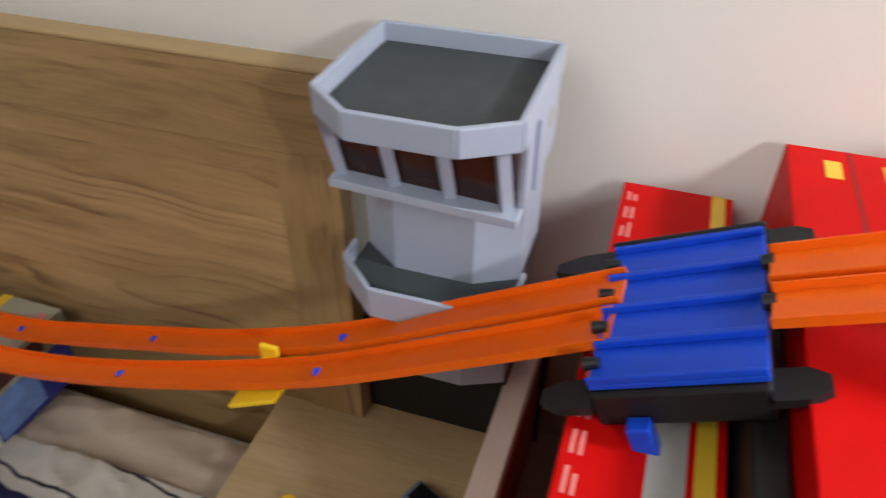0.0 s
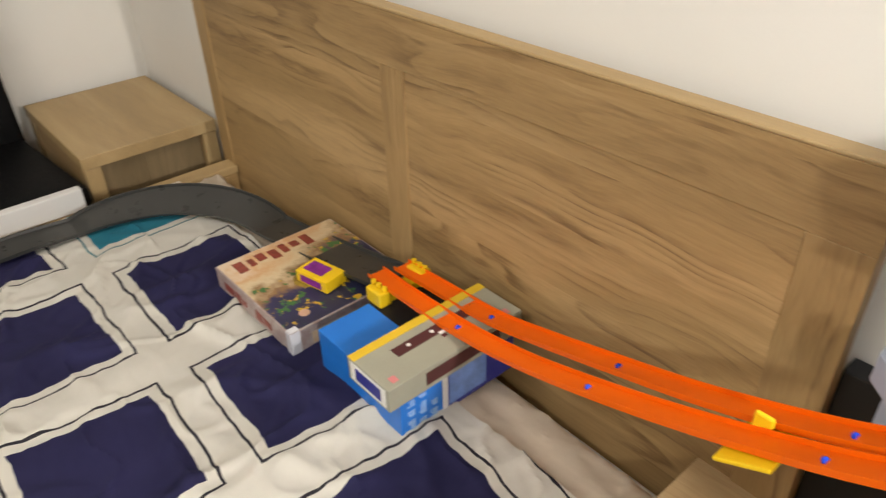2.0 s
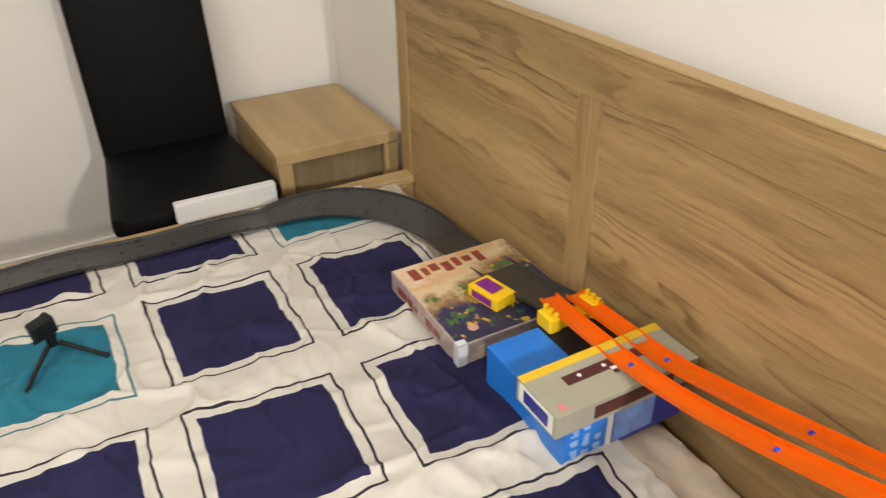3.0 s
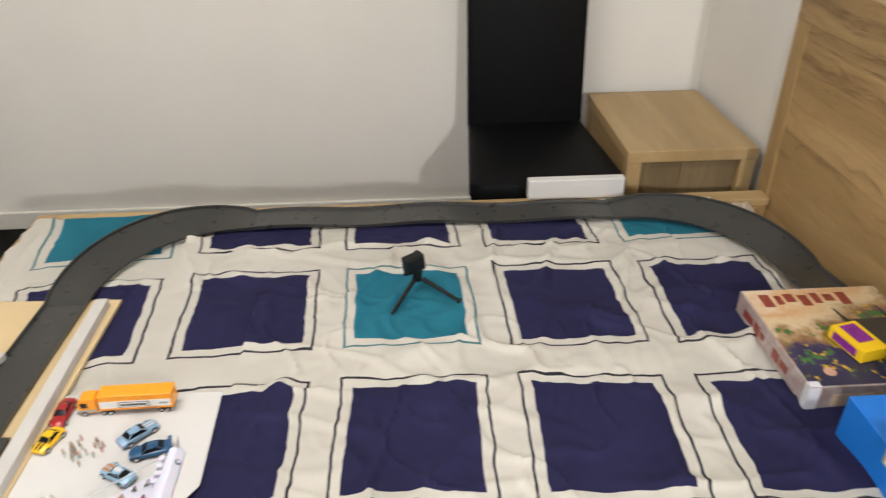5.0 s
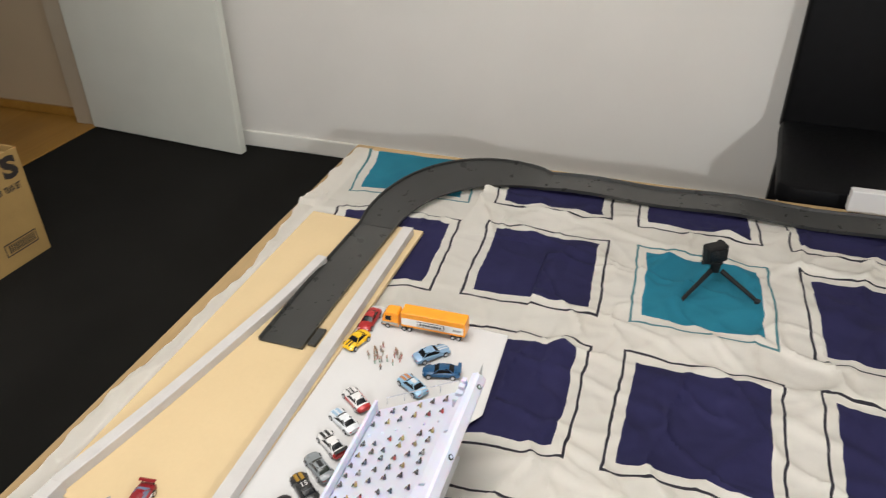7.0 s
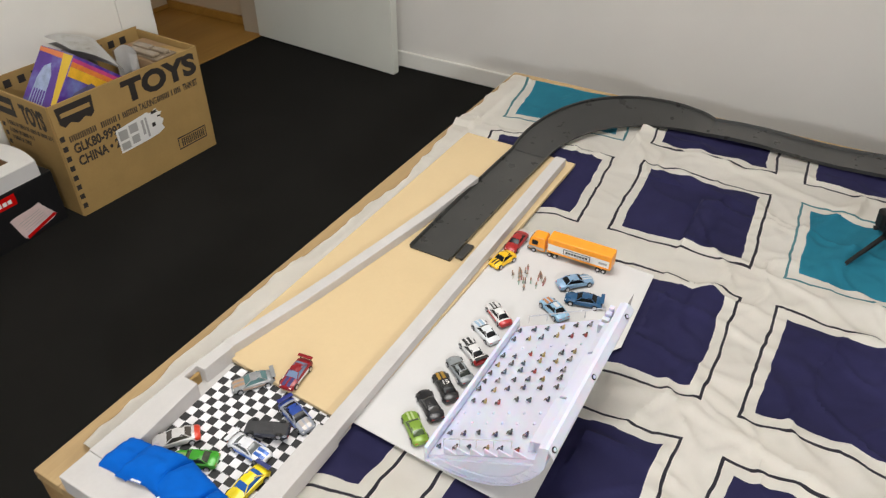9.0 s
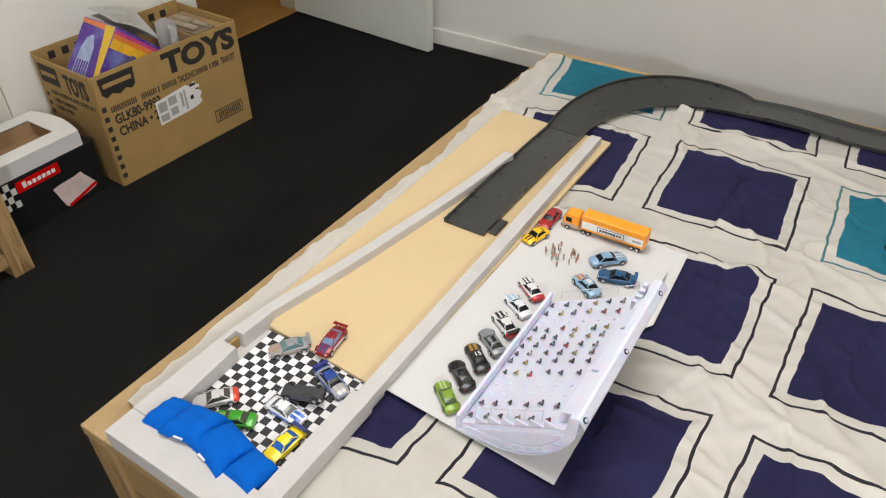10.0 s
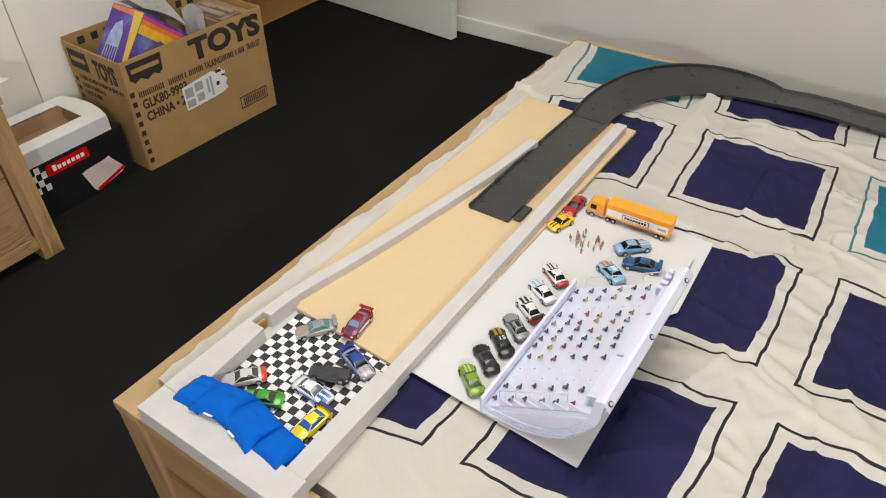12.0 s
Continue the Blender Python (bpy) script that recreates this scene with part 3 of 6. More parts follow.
def quilt():
    bm = bmesh.new()
    x0, x1, y0, y1, nx, ny = -0.034, 1.517, -1.990, -0.148, 240, 270
    grid = []
    for j in range(ny + 1):
        line = []
        for i in range(nx + 1):
            x, y = x0 + (x1 - x0) * i / nx, y0 + (y1 - y0) * j / ny
            tuck = math.exp(-((x - 0.72) / 0.28) ** 2)
            south = y0 + 0.003 + 0.030 * tuck + 0.016 * max(0.0, x - 1.0) / 0.4 + 0.012 * noise.noise((x * 7, 0, 5)) + 0.008 * noise.noise((x * 23, 2, 5))
            yy = max(y, south + 0.0006 * j)
            wx = 0.012 * noise.noise((y * 8, 1, 9))
            xx = min(max(x, x0 + 0.015 + wx + 0.0006 * i), x1 - 0.012 + wx - 0.0006 * (nx - i))
            edge = min(xx - x0, x1 - xx, (y1 - yy) + 0.02)
            fall = max(0.0, 1 - edge / 0.026)
            hem = max(0.0, 1 - (yy - south) / 0.005)
            z = 0.4335 + drape(xx, yy) - 0.006 * fall ** 2.6 - 0.003 * hem ** 2
            flat = 1.0 if not (0.35 < xx < 1.62 and yy < -1.33) else 0.25
            if xx < 0.13 or (xx < 0.30 and (yy < -1.55 or yy > -0.33)):
                flat = 0.22
            z = 0.433 + (z - 0.433) * (flat if z > 0.433 else 0.6) - 0.0062 * laid(xx, yy)
            brim = -1.925
            if yy < brim:
                rise = min(1.0, (brim - yy) / 0.010)
                z += 0.0062 * rise * rise * (3 - 2 * rise) - 0.008 * hem ** 2
                z += 0.008 * math.exp(-((xx - 0.30) / 0.035) ** 2) * rise * (0.6 + 0.6 * noise.noise((xx * 40, yy * 30, 2)))
            line.append(bm.verts.new((xx, yy, z)))
        grid.append(line)
    for a, b in zip(grid, grid[1:]):
        for i in range(nx):
            bm.faces.new((a[i], a[i + 1], b[i + 1], b[i]))
    bmesh.ops.solidify(bm, geom=bm.faces[:], thickness=0.006)
    return bm


single("quilt", quilt(), quilt_print, I4, "cream cotton quilt printed with navy and teal squares, creased", "quilt", smooth=True)


def sheet():
    bm = bmesh.new()
    nx, ny = 130, 18
    grid = []
    for j in range(ny + 1):
        grid.append([])
        for i in range(nx + 1):
            x, y = 0.0 + 1.500 * i / nx, -0.20 + 0.172 * j / ny
            z = 0.417 + 0.012 * noise.noise((x * 6, y * 16, 2)) + 0.006 * noise.noise((x * 3 + y * 30, y * 9, 4))
            for k, (a, b, c) in enumerate(((9.0, 14.0, 0.005), (5.0, -22.0, 0.0045), (17.0, 9.0, 0.003))):
                r = abs(noise.noise((a * x + b * y, 0.35 * (b * x - a * y), 3.7 + k)))
                z += c * math.exp(-(r / 0.07) ** 2)
            z -= 0.035 * max(0, (y + 0.052) / 0.024) ** 2
            grid[-1].append(bm.verts.new((x, y, z)))
    for a, b in zip(grid, grid[1:]):
        for i in range(nx):
            bm.faces.new((a[i], a[i + 1], b[i + 1], b[i]))
    bmesh.ops.solidify(bm, geom=bm.faces[:], thickness=0.008)
    return bm


single("bed_sheet", sheet(), beige_sheet, I4, "creased beige sheet along the headboard", "sheet", smooth=True)


def nightstand(m, label, h=0.496):
    """Low oak table: thick top, four square legs, panel sides."""
    t = thing("nightstand", m, label, "nightstand", "pair of nightstands")
    w, d = 0.527, 0.396
    part("tabletop", box(0, w, 0, d, h - 0.036, h, 0.002), pale_x, t)
    for a in (0.0, w - 0.05):
        for b in (0.0, d - 0.05):
            part("leg", box(a + 0.003, a + 0.047, b + 0.003, b + 0.047, 0, h - 0.0365, 0.002), pale_z, t)
    part("side_panel", box(w - 0.036, w - 0.024, 0.05, d - 0.05, 0.2, h - 0.037), shaded_recess_oak, t, "recessed side panel, its shade put into the colour")
    part("side_panel", box(w - 0.024, w - 0.020, d / 2 - 0.024, d / 2 + 0.024, 0.2, h - 0.037), shaded_recess_oak, t)
    part("side_panel", box(0.008, 0.022, 0.05, d - 0.05, 0.2, h - 0.037), shaded_recess_oak, t)
    part("back_panel", box(0.05, w - 0.05, d - 0.02, d - 0.01, 0.2, h - 0.037), oak_x, t)
    front = part("drawer_front", box(0.05, w - 0.05, 0.008, 0.022, 0.21, h - 0.04, 0.001), oak_x, t)
    part("knob", rod((w / 2, 0.008, 0.33), (w / 2, -0.014, 0.33), 0.012), chrome, front)
    part("shelf", box(0.01, w - 0.01, 0.01, d - 0.01, 0.18, 0.2), oak_x, t)
    return t


nightstand(pose(-0.724, -0.336, 0), "low oak nightstand beside the black chair")
nightstand(pose(1.66, -0.345, 0), "low oak nightstand under the toy boxes", 0.440)

# ---- chair ----
chair = thing("dining_chair", pose(-0.360, -0.580, 0, 0, 0, 0), "black leather dining chair with a high straight back", "chair")
part("seat", prism([(-0.24, -0.195), (0.22, -0.232), (0.25, -0.20), (0.25, 0.20), (0.22, 0.232), (-0.24, 0.195)], 2, 0.385, 0.445, 0.014), black_leather, chair, smooth=True)
back = box(-0.03, 0.03, -0.195, 0.198, 0.0, 0.62, 0.016, 3)
bmesh.ops.transform(back, verts=back.verts, matrix=pose(-0.255, 0, 0.41, 0, -7, 0))
part("backrest", back, black_leather, chair, smooth=True)
for a in (-0.22, 0.21):
    for b in (-0.185, 0.155):
        part("leg", box(a, a + 0.03, b, b + 0.03, 0, 0.386, 0.002), black_plastic, chair)

# ---- the run-out board on the foot of the bed ----
BZ = 0.4405
board = prism([(0.373, -1.929), (0.384, -1.6325), (1.285, -1.6445), (1.268, -1.929)], 2, BZ - 0.008, BZ, 0.0005)
single("plywood_board", board, ply, I4, "pale plywood sheet lying on the quilt", "board")
bm = box(0, 0.284, 0, 0.203, 0, 0.0016)
single("checker_sheet", bm, checker, pose(1.275, -1.884, 0.4327, 0, 0, 1), "black and white checkered paper finish sheet", "paper sheet")
under = prism([(1.273, -1.918), (1.280, -1.644), (1.573, -1.643), (1.564, -1.911)], 2, 0.4275, 0.4325)
single("card_underlay", under, card_white, I4, "grey card under the checkered sheet", "card")
barrier = thing("card_barrier", I4, "grey-white folded card walls round the run-out area", "barrier")


def strip(name, a, b, width, z0, z1, parent, material=card_white):
    a, b = Vector((*a, 0)), Vector((*b, 0))
    d = (b - a).normalized()
    s = Vector((-d.y, d.x, 0)) * width / 2
    bm = prism([(p.x, p.y) for p in (a - s, b - s, b + s, a + s)], 2, z0, z1, 0.0012)
    return part(name, bm, material, parent)


strip("side_wall", (0.407, -1.662), (1.319, -1.653), 0.026, BZ, BZ + 0.020, barrier)
bent = curve_through([(0.579, -1.802, BZ), (0.739, -1.817, BZ), (0.927, -1.846, BZ), (1.095, -1.875, BZ), (1.262, -1.910, BZ)], 5)
part("side_wall", sweep(bent, [(-0.0115, 0), (0.0115, 0), (0.0115, 0.0170), (0.0102, 0.0182), (-0.0102, 0.0182), (-0.0115, 0.0170)]), card_white, barrier)
strip("corner_wall", (1.319, -1.655), (1.529, -1.655), 0.034, 0.43, BZ + 0.022, barrier)
notched = [(1.262, -1.893), (1.324, -1.897), (1.3245, -1.9135), (1.3505, -1.9135), (1.351, -1.885), (1.5205, -1.875), (1.5205, -1.927), (1.36, -1.924), (1.31, -1.920), (1.262, -1.915)]
part("corner_wall", prism(notched, 2, 0.43, BZ + 0.022, 0.0012), card_white, barrier)
strip("end_wall", (1.546, -1.925), (1.549, -1.634), 0.05, 0.4264, BZ + 0.023, barrier)
strip("torn_flap", (1.3262, -1.9095), (1.3502, -1.9095), 0.006, 0.43, BZ + 0.012, barrier, carton)
sheet_a = prism([(0.686, -1.6362), (0.696, -1.348), (0.915, -1.340), (1.034, -1.419), (1.010, -1.6406)], 2, 0.4345, 0.4357)
single("paper_sheet", sheet_a, paper_white, I4, "plain white paper sheet under the parked toy cars", "paper", "paper sheets")
sheet_b = prism([(1.002, -1.6405), (1.015, -1.349), (1.290, -1.349), (1.276, -1.6440)], 2, 0.4362, 0.4374)
single("paper_sheet", sheet_b, paper_white, I4, "plain white paper sheet under the toy grandstand", "paper", "paper sheets")


def cushion(w, d, h, seed):
    bm = bmesh.new()
    bmesh.ops.create_grid(bm, x_segments=16, y_segments=12, size=0.5)
    low = []
    for v in bm.verts:
        u, t = v.co.x * 2, v.co.y * 2
        puff = max(0.0, (1 - abs(u) ** 3.6) * (1 - abs(t) ** 3.6)) ** 0.6
        pinch = 1 - 0.07 * (1 - u * u) * abs(t) - 0.07 * (1 - t * t) * abs(u)
        z = h * (0.25 + 0.75 * puff) + 0.0035 * noise.noise((u * 3, t * 3, seed)) * puff
        v.co = Vector((u * w / 2 * pinch, t * d / 2 * pinch, z))
    made = bmesh.ops.extrude_face_region(bm, geom=bm.faces[:])
    for v in made["geom"]:
        if isinstance(v, bmesh.types.BMVert):
            v.co.z = 0.2 * h * (1 - v.co.z / h)
    bmesh.ops.recalc_face_normals(bm, faces=bm.faces[:])
    return bm


for k, (x, y, w, d, yaw, tilt, lift) in enumerate(((1.500, -1.868, 0.070, 0.060, 2, 12, 0.0), (1.496, -1.822, 0.072, 0.072, 9, 16, 0.007), (1.499, -1.762, 0.072, 0.078, -13, 13, 0.003), (1.506, -1.703, 0.062, 0.058, -6, 11, 0.0))):
    bag = thing("bean_bag", pose(x, y, BZ + 0.009 + lift, 0, -tilt, yaw), "small bright blue cloth bean bag at the finish", "bean bag", "row of bean bags")
    part("cushion", cushion(w, d, 0.025, k * 3.3), blue_cloth, bag, smooth=True)
    if k in (1, 2):
        part("tag", box(w * 0.44, w * 0.50, -0.010, 0.006, 0.0075, 0.0083), bar_white, bag, "small white label")

# ---- charcoal race track round the bed ----
track = thing("race_track", I4, "charcoal grey plastic toy race track with banked curves", "toy track")
W2, LIP, TH = 0.0440, 0.0095, 0.003
profile = [(-W2 - 0.003, LIP), (-W2, LIP), (-W2 + 0.002, TH), (W2 - 0.002, TH), (W2, LIP), (W2 + 0.003, LIP), (W2 + 0.002, 0.0), (-W2 - 0.002, 0.0)]


def arc(cx, cy, r, a0, a1, n=18):
    return [(cx + r * math.cos(radians(a0 + (a1 - a0) * i / n)), cy + r * math.sin(radians(a0 + (a1 - a0) * i / n))) for i in range(n + 1)]


def run(name, pts, heights, banks, label=""):
    path = [(x, y, z) for (x, y), z in zip(pts, heights)]
    return part(name, sweep(path, profile, banks), track_grey, track, label, True)


n = 10
run("run_out", [(0.862 - 0.460 * i / n, -1.752 + 0.008 * (i / n) ** 2) for i in range(n + 1)], [BZ + 0.001] * (n + 1), None)
a1 = arc(0.402, -1.391, 0.353, 270, 180, 20)
run("banked_curve", a1, [BZ + 0.002 + 0.026 * math.sin(math.pi * i / 20) ** 0.8 if 0 < i < 20 else BZ + 0.002 for i in range(21)], [0.50 * math.sin(math.pi * i / 20) ** 0.7 if 0 < i < 20 else 0.0 for i in range(21)])
line = [(0.049 + 0.013 * i / 16 - 0.006 * math.sin(math.pi * i / 16), -1.391 + 0.941 * i / 16) for i in range(17)]
run("straight", line, [BZ + 0.003 + 0.004 * math.sin(i) for i in range(17)], [0.05 * math.sin(math.pi * i / 16) for i in range(17)])
a2 = arc(0.412, -0.450, 0.350, 180, 92, 20)
run("banked_curve", a2, [BZ + 0.002 + (0.020 * math.sin(math.pi * i / 20) ** 0.8 if 0 < i < 20 else 0.0) + 0.012 * i / 20 for i in range(21)], [0.42 * math.sin(math.pi * i / 20) ** 0.7 if 0 < i < 20 else 0.0 for i in range(21)])
x0, y0 = a2[-1]
run("ramp_run", [(x0 + (0.850 - x0) * i / n, y0 + (-0.077 - y0) * i / n) for i in range(n + 1)], [BZ + 0.014 + 0.070 * (i / n) ** 1.2 for i in range(n + 1)], None)
part("connector", box(0.797, 0.848, -1.7035, -1.686, BZ, BZ + 0.0065, 0.0022), track_grey, track, "short joining tongue beside the track's end")

# ---- orange drop track ----
drop = thing("drop_track", I4, "two-lane bright orange plastic toy track sloping down", "toy track")
lane = [(-0.0188, 0.0085), (-0.0174, 0.0085), (-0.017, 0.002), (0.017, 0.002), (0.0174, 0.0085), (0.0188, 0.0085), (0.0188, 0.0), (-0.0188, 0.0)]
S = [(0.834, -0.107, 0.546), (0.944, -0.114, 0.554), (1.086, -0.124, 0.572), (1.231, -0.138, 0.609), (1.374, -0.153, 0.662), (1.514, -0.168, 0.723), (1.665, -0.184, 0.798), (1.793, -0.191, 0.871), (1.922, -0.195, 0.945)]
N = [(0.848, -0.056, 0.545), (0.952, -0.058, 0.554), (1.108, -0.067, 0.575), (1.231, -0.078, 0.612), (1.377, -0.092, 0.663), (1.524, -0.119, 0.729), (1.672, -0.139, 0.803), (1.792, -0.147, 0.875), (1.925, -0.151, 0.949)]
for name, pts in (("lane", S), ("lane", N)):
    part(name, sweep(curve_through(pts, 6), lane), orange, drop, smooth=True)
    p = curve_through(pts, 6)
    for q in (p[12], p[24], p[36]):
        part("joint_pin", rod((q[0], q[1], q[2] + 0.0012), (q[0] + 0.001, q[1], q[2] + 0.0034), 0.005), blue_plastic, drop, "blue joining pin")
for y in (-0.195, -0.151):
    upper = [(2.018 + 0.05 * i, y - 0.002 * i, 0.993 + 0.022 * i) for i in range(8)]
    part("upper_lane", sweep(upper, lane), orange, drop, smooth=True)
bm = box(-0.032, 0.032, -0.211, -0.103, -0.006, -0.0005, 0.002)
bmesh.ops.transform(bm, verts=bm.verts, matrix=pose(1.601, 0, 0.763, 0, -27, 0))
cl = part("bracket", bm, yellow, drop, "yellow track bracket")
bmesh_clip = box(1.583, 1.605, -0.1575, -0.1515, 0.755, 0.786, 0.003)
part("clip", bmesh_clip, yellow, cl)
for y in (-0.134, -0.036):
    b = box(0.860, 0.904, y - 0.018, y + 0.010, 0.5205, 0.553, 0.004)
    for i in range(3):
        rod((0.866 + 0.016 * i, y - 0.002, 0.555), (0.866 + 0.016 * i, y - 0.002, 0.562), 0.005, bm=b)
    part("pier", b, yellow, drop, "yellow toothed support block")
part("pier_bar", box(0.868, 0.898, -0.124, -0.046, 0.5205, 0.536, 0.002), yellow, drop)

# ---- blue start gate ----
gate = thing("start_gate", pose(1.915, -0.251, 0.938, 0, -24, 0) @ Matrix.Diagonal((1.045, 1.0, 1.0, 1.0)), "blue four-lane toy start gate on a black stand", "toy start gate")
part("plate", box(0, 0.108, 0, 0.152, 0, 0.005, 0.001), blue_plastic, gate)
for k in range(5):
    part("lane_divider", box(0, 0.108, 0.0375 * k - 0.0025 if k else 0, 0.0375 * k + 0.0025, 0.005, 0.011, 0.001), blue_plastic, gate)
part("rim", box(-0.002, 0.110, 0.1535, 0.158, -0.012, 0.012, 0.002), black_plastic, gate)
part("housing", box(0.0, 0.108, -0.004, 0.152, -0.030, -0.0005, 0.003), black_plastic, gate)
for k in range(4):
    part("starter_peg", rod((-0.004, 0.0375 * k + 0.019, 0.0075), (0.006, 0.0375 * k + 0.019, 0.0075), 0.0052, 0.0040, 12), black_plastic, gate)
for k in range(2):
    part("starter_peg", rod((0.106, 0.066 + 0.044 * k, 0.007), (0.114, 0.066 + 0.044 * k, 0.007), 0.0062), black_plastic, gate)
for y in (0.006, 0.160):
    for x0_, x1_ in ((-0.036 if y < 0.1 else -0.056, 0.0), (0.108, 0.139)):
        a, b = (x0_, x1_) if x0_ > 0 else (x1_, x0_)
        c = a + (b - a) * 0.62
        part("foot_paddle", prism([(a, y - 0.014), (c, y - 0.0135), (b, y - 0.006), (b, y + 0.006), (c, y + 0.0135), (a, y + 0.014)], 2, -0.0145, -0.008), black_plastic, gate)
part("lever", box(0.020, 0.036, -0.018, -0.0045, -0.048, -0.02, 0.002), blue_plastic, gate, "blue start lever")
for x, y, drop_ in ((0.012, 0.01, 0.018), (0.012, 0.13, 0.018)):
    bm = box(x, x + 0.02, y, y + 0.014, -0.03 - drop_, -0.02, 0.002)
    part("foot", bm, black_plastic, gate)

# ---- things on the plank at the bed's head ----
single("wooden_plank", box(1.466, 2.23, -0.47, 0.088, 0.4405, 0.468, 0.002), plank_wood, I4, "oak board bridging the bed's corner and the nightstand", "board")
riser = thing("black_riser", I4, "plain black riser carrying the toy tower", "stand")
part("back_panel", box(1.60, 1.85, 0.05, 0.086, 0.468, 0.722, 0.002), black_plastic, riser)
part("shelf", box(1.663, 1.823, -0.065, 0.0495, 0.709, 0.722, 0.002), black_plastic, riser)
tray = thing("open_box", I4, "open pale wooden box, coloured with red bounce light, holding red toy cartons", "box")
part("side", box(1.812, 1.842, -0.44, 0.086, 0.468, 0.664, 0.002), bounce_wood, tray)
part("side", box(2.19, 2.21, -0.44, 0.086, 0.468, 0.664, 0.002), bounce_wood, tray)
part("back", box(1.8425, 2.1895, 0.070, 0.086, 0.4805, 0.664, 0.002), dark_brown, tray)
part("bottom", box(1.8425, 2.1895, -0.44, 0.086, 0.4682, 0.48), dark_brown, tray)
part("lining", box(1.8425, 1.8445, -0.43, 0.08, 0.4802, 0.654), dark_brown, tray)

# two tall red cartons; the start gate stands on the lower one
pink_print = surface("pink_print", (0.72, 0.20, 0.18), 0.45)
first = thing("red_toy_box", pose(1.904, -0.42, 0.4805), "tall glossy red toy carton under the start gate", "toy box", "red toy boxes")
AH = 0.4315
part("carton", box(0, 0.106, 0, 0.485, 0, AH, 0.0015), red_card, first)
rng0 = random.Random(2)
for k in range(15):
    y0_ = 0.010 + 0.0315 * k
    for j in range(2):
        part("print_bar", box(0.006 + 0.006 * j, 0.0093 + 0.006 * j, y0_, y0_ + rng0.uniform(0.012, 0.026), AH + 0.0001, AH + 0.0006), pink_print, first, "pale bar of print")
part("photo_panel", box(0.056, 0.081, 0.0, 0.21, AH + 0.0001, AH + 0.0007), grey_card, first, "grey picture panel")
part("stripe", box(0.086, 0.099, 0.0, 0.484, AH + 0.0001, AH + 0.0007), yellow_card, first, "yellow stripe")
second = thing("red_toy_box", pose(2.040, -0.42, 0.4805), "taller glossy red toy carton beside the start gate", "toy box", "red toy boxes")
BH = 0.5005
part("carton", box(0, 0.155, 0, 0.485, 0, BH, 0.0015), red_card, second)
part("fold", box(0.052, 0.0535, 0.0, 0.484, BH + 0.0001, BH + 0.0006), maroon, second)
for x0_, x1_, y0_, y1_ in ((0.030, 0.044, 0.432, 0.462), (0.078, 0.10, 0.43, 0.465), (0.060, 0.10, 0.145, 0.185)):
    part("print_block", box(x0_, x1_, y0_, y1_, BH + 0.0001, BH + 0.0008), yellow_card, second, "small yellow block of print")
part("print_line", box(0.060, 0.11, 0.136, 0.141, BH + 0.0001, BH + 0.0008), bar_white, second)

# made-up block that blackens the gap between cartons; its bevel catches a highlight
single("black_box", box(2.016, 2.0385, -0.41, -0.11, 0.4805, 0.950, 0.004, 2), black_plastic, I4, "narrow glossy black filler added for the dark gap between the red cartons", "box")

toy = thing("toy_vehicle", pose(1.738, -0.092, 0.468, 0, 0, -25), "small grey-blue toy vehicle with a dark top", "toy")
grey_blue = surface("grey_blue_plastic", (0.16, 0.22, 0.30), 0.45)
part("body", box(-0.03, 0.03, -0.018, 0.018, 0.004, 0.022, 0.004), grey_blue, toy)
part("window", box(-0.022, 0.012, -0.013, 0.013, 0.0222, 0.0262, 0.001), tinted, toy)
for a in (-0.018, 0.018):
    for b in (-0.019, 0.019):
        part("wheel", rod((a, b - 0.003, 0.006), (a, b + 0.003, 0.006), 0.006), rubber, toy)
single("yellow_toy_piece", rod((0, 0, 0), (0, 0, 0.022), 0.017, 0.012, 8), yellow, pose(1.570, -0.150, 0.468), "small faceted yellow plastic toy piece", "toy")
single("red_toy_piece", box(-0.014, 0.014, -0.01, 0.01, 0, 0.015, 0.004), red_card, pose(1.615, -0.145, 0.468, 0, 0, 20), "small rounded red plastic toy piece", "toy")

# ---- toy control tower ----
tower = thing("control_tower", I4, "pale lilac plastic toy control tower with a dark roof", "toy tower")
X0, X1, YB = 1.657, 1.831, 0.032


def ring(y_front, inset=0.0, x_in=0.042):
    """Plan of the tower: flat back, chamfered front corners."""
    a, b = X0 + inset, X1 - inset
    return [(a, YB - inset), (a, y_front + 0.035 + inset * 0.4), (a + x_in, y_front + inset), (b - x_in, y_front + inset), (b, y_front + 0.025 + inset * 0.4), (b, YB - inset)]


top = ring(-0.150)
for a, b in zip(top, top[1:] + top[:1]):
    strip("parapet", a, b, 0.006, 1.0375, 1.0625, tower, tower_white)
part("roof", prism(ring(-0.150, 0.0065), 2, 1.038, 1.046), tower_roof, tower, "dark grey flat roof")
part("ledge", prism([(X0, YB), (X0, -0.107), (X1, -0.119), (X1, YB)], 2, 0.960, 0.969, 0.001), tower_white, tower)
low = [(X0 + 0.005, YB - 0.002, 0.9692), (X0 + 0.005, -0.089, 0.9692), (X1 - 0.005, -0.101, 0.9692), (X1 - 0.005, YB - 0.002, 0.9692)]
high = [(X0 + 0.005, YB - 0.002, 1.0378), (X0 + 0.005, -0.110, 1.0378), (X1 - 0.005, -0.119, 1.0378), (X1 - 0.005, YB - 0.002, 1.0378)]
glazing = bmesh.new()
feet, heads = [glazing.verts.new(p) for p in low], [glazing.verts.new(p) for p in high]
for i in range(4):
    glazing.faces.new((feet[i], feet[(i + 1) % 4], heads[(i + 1) % 4], heads[i]))
glazing.faces.new(heads)
glazing.faces.new(feet[::-1])
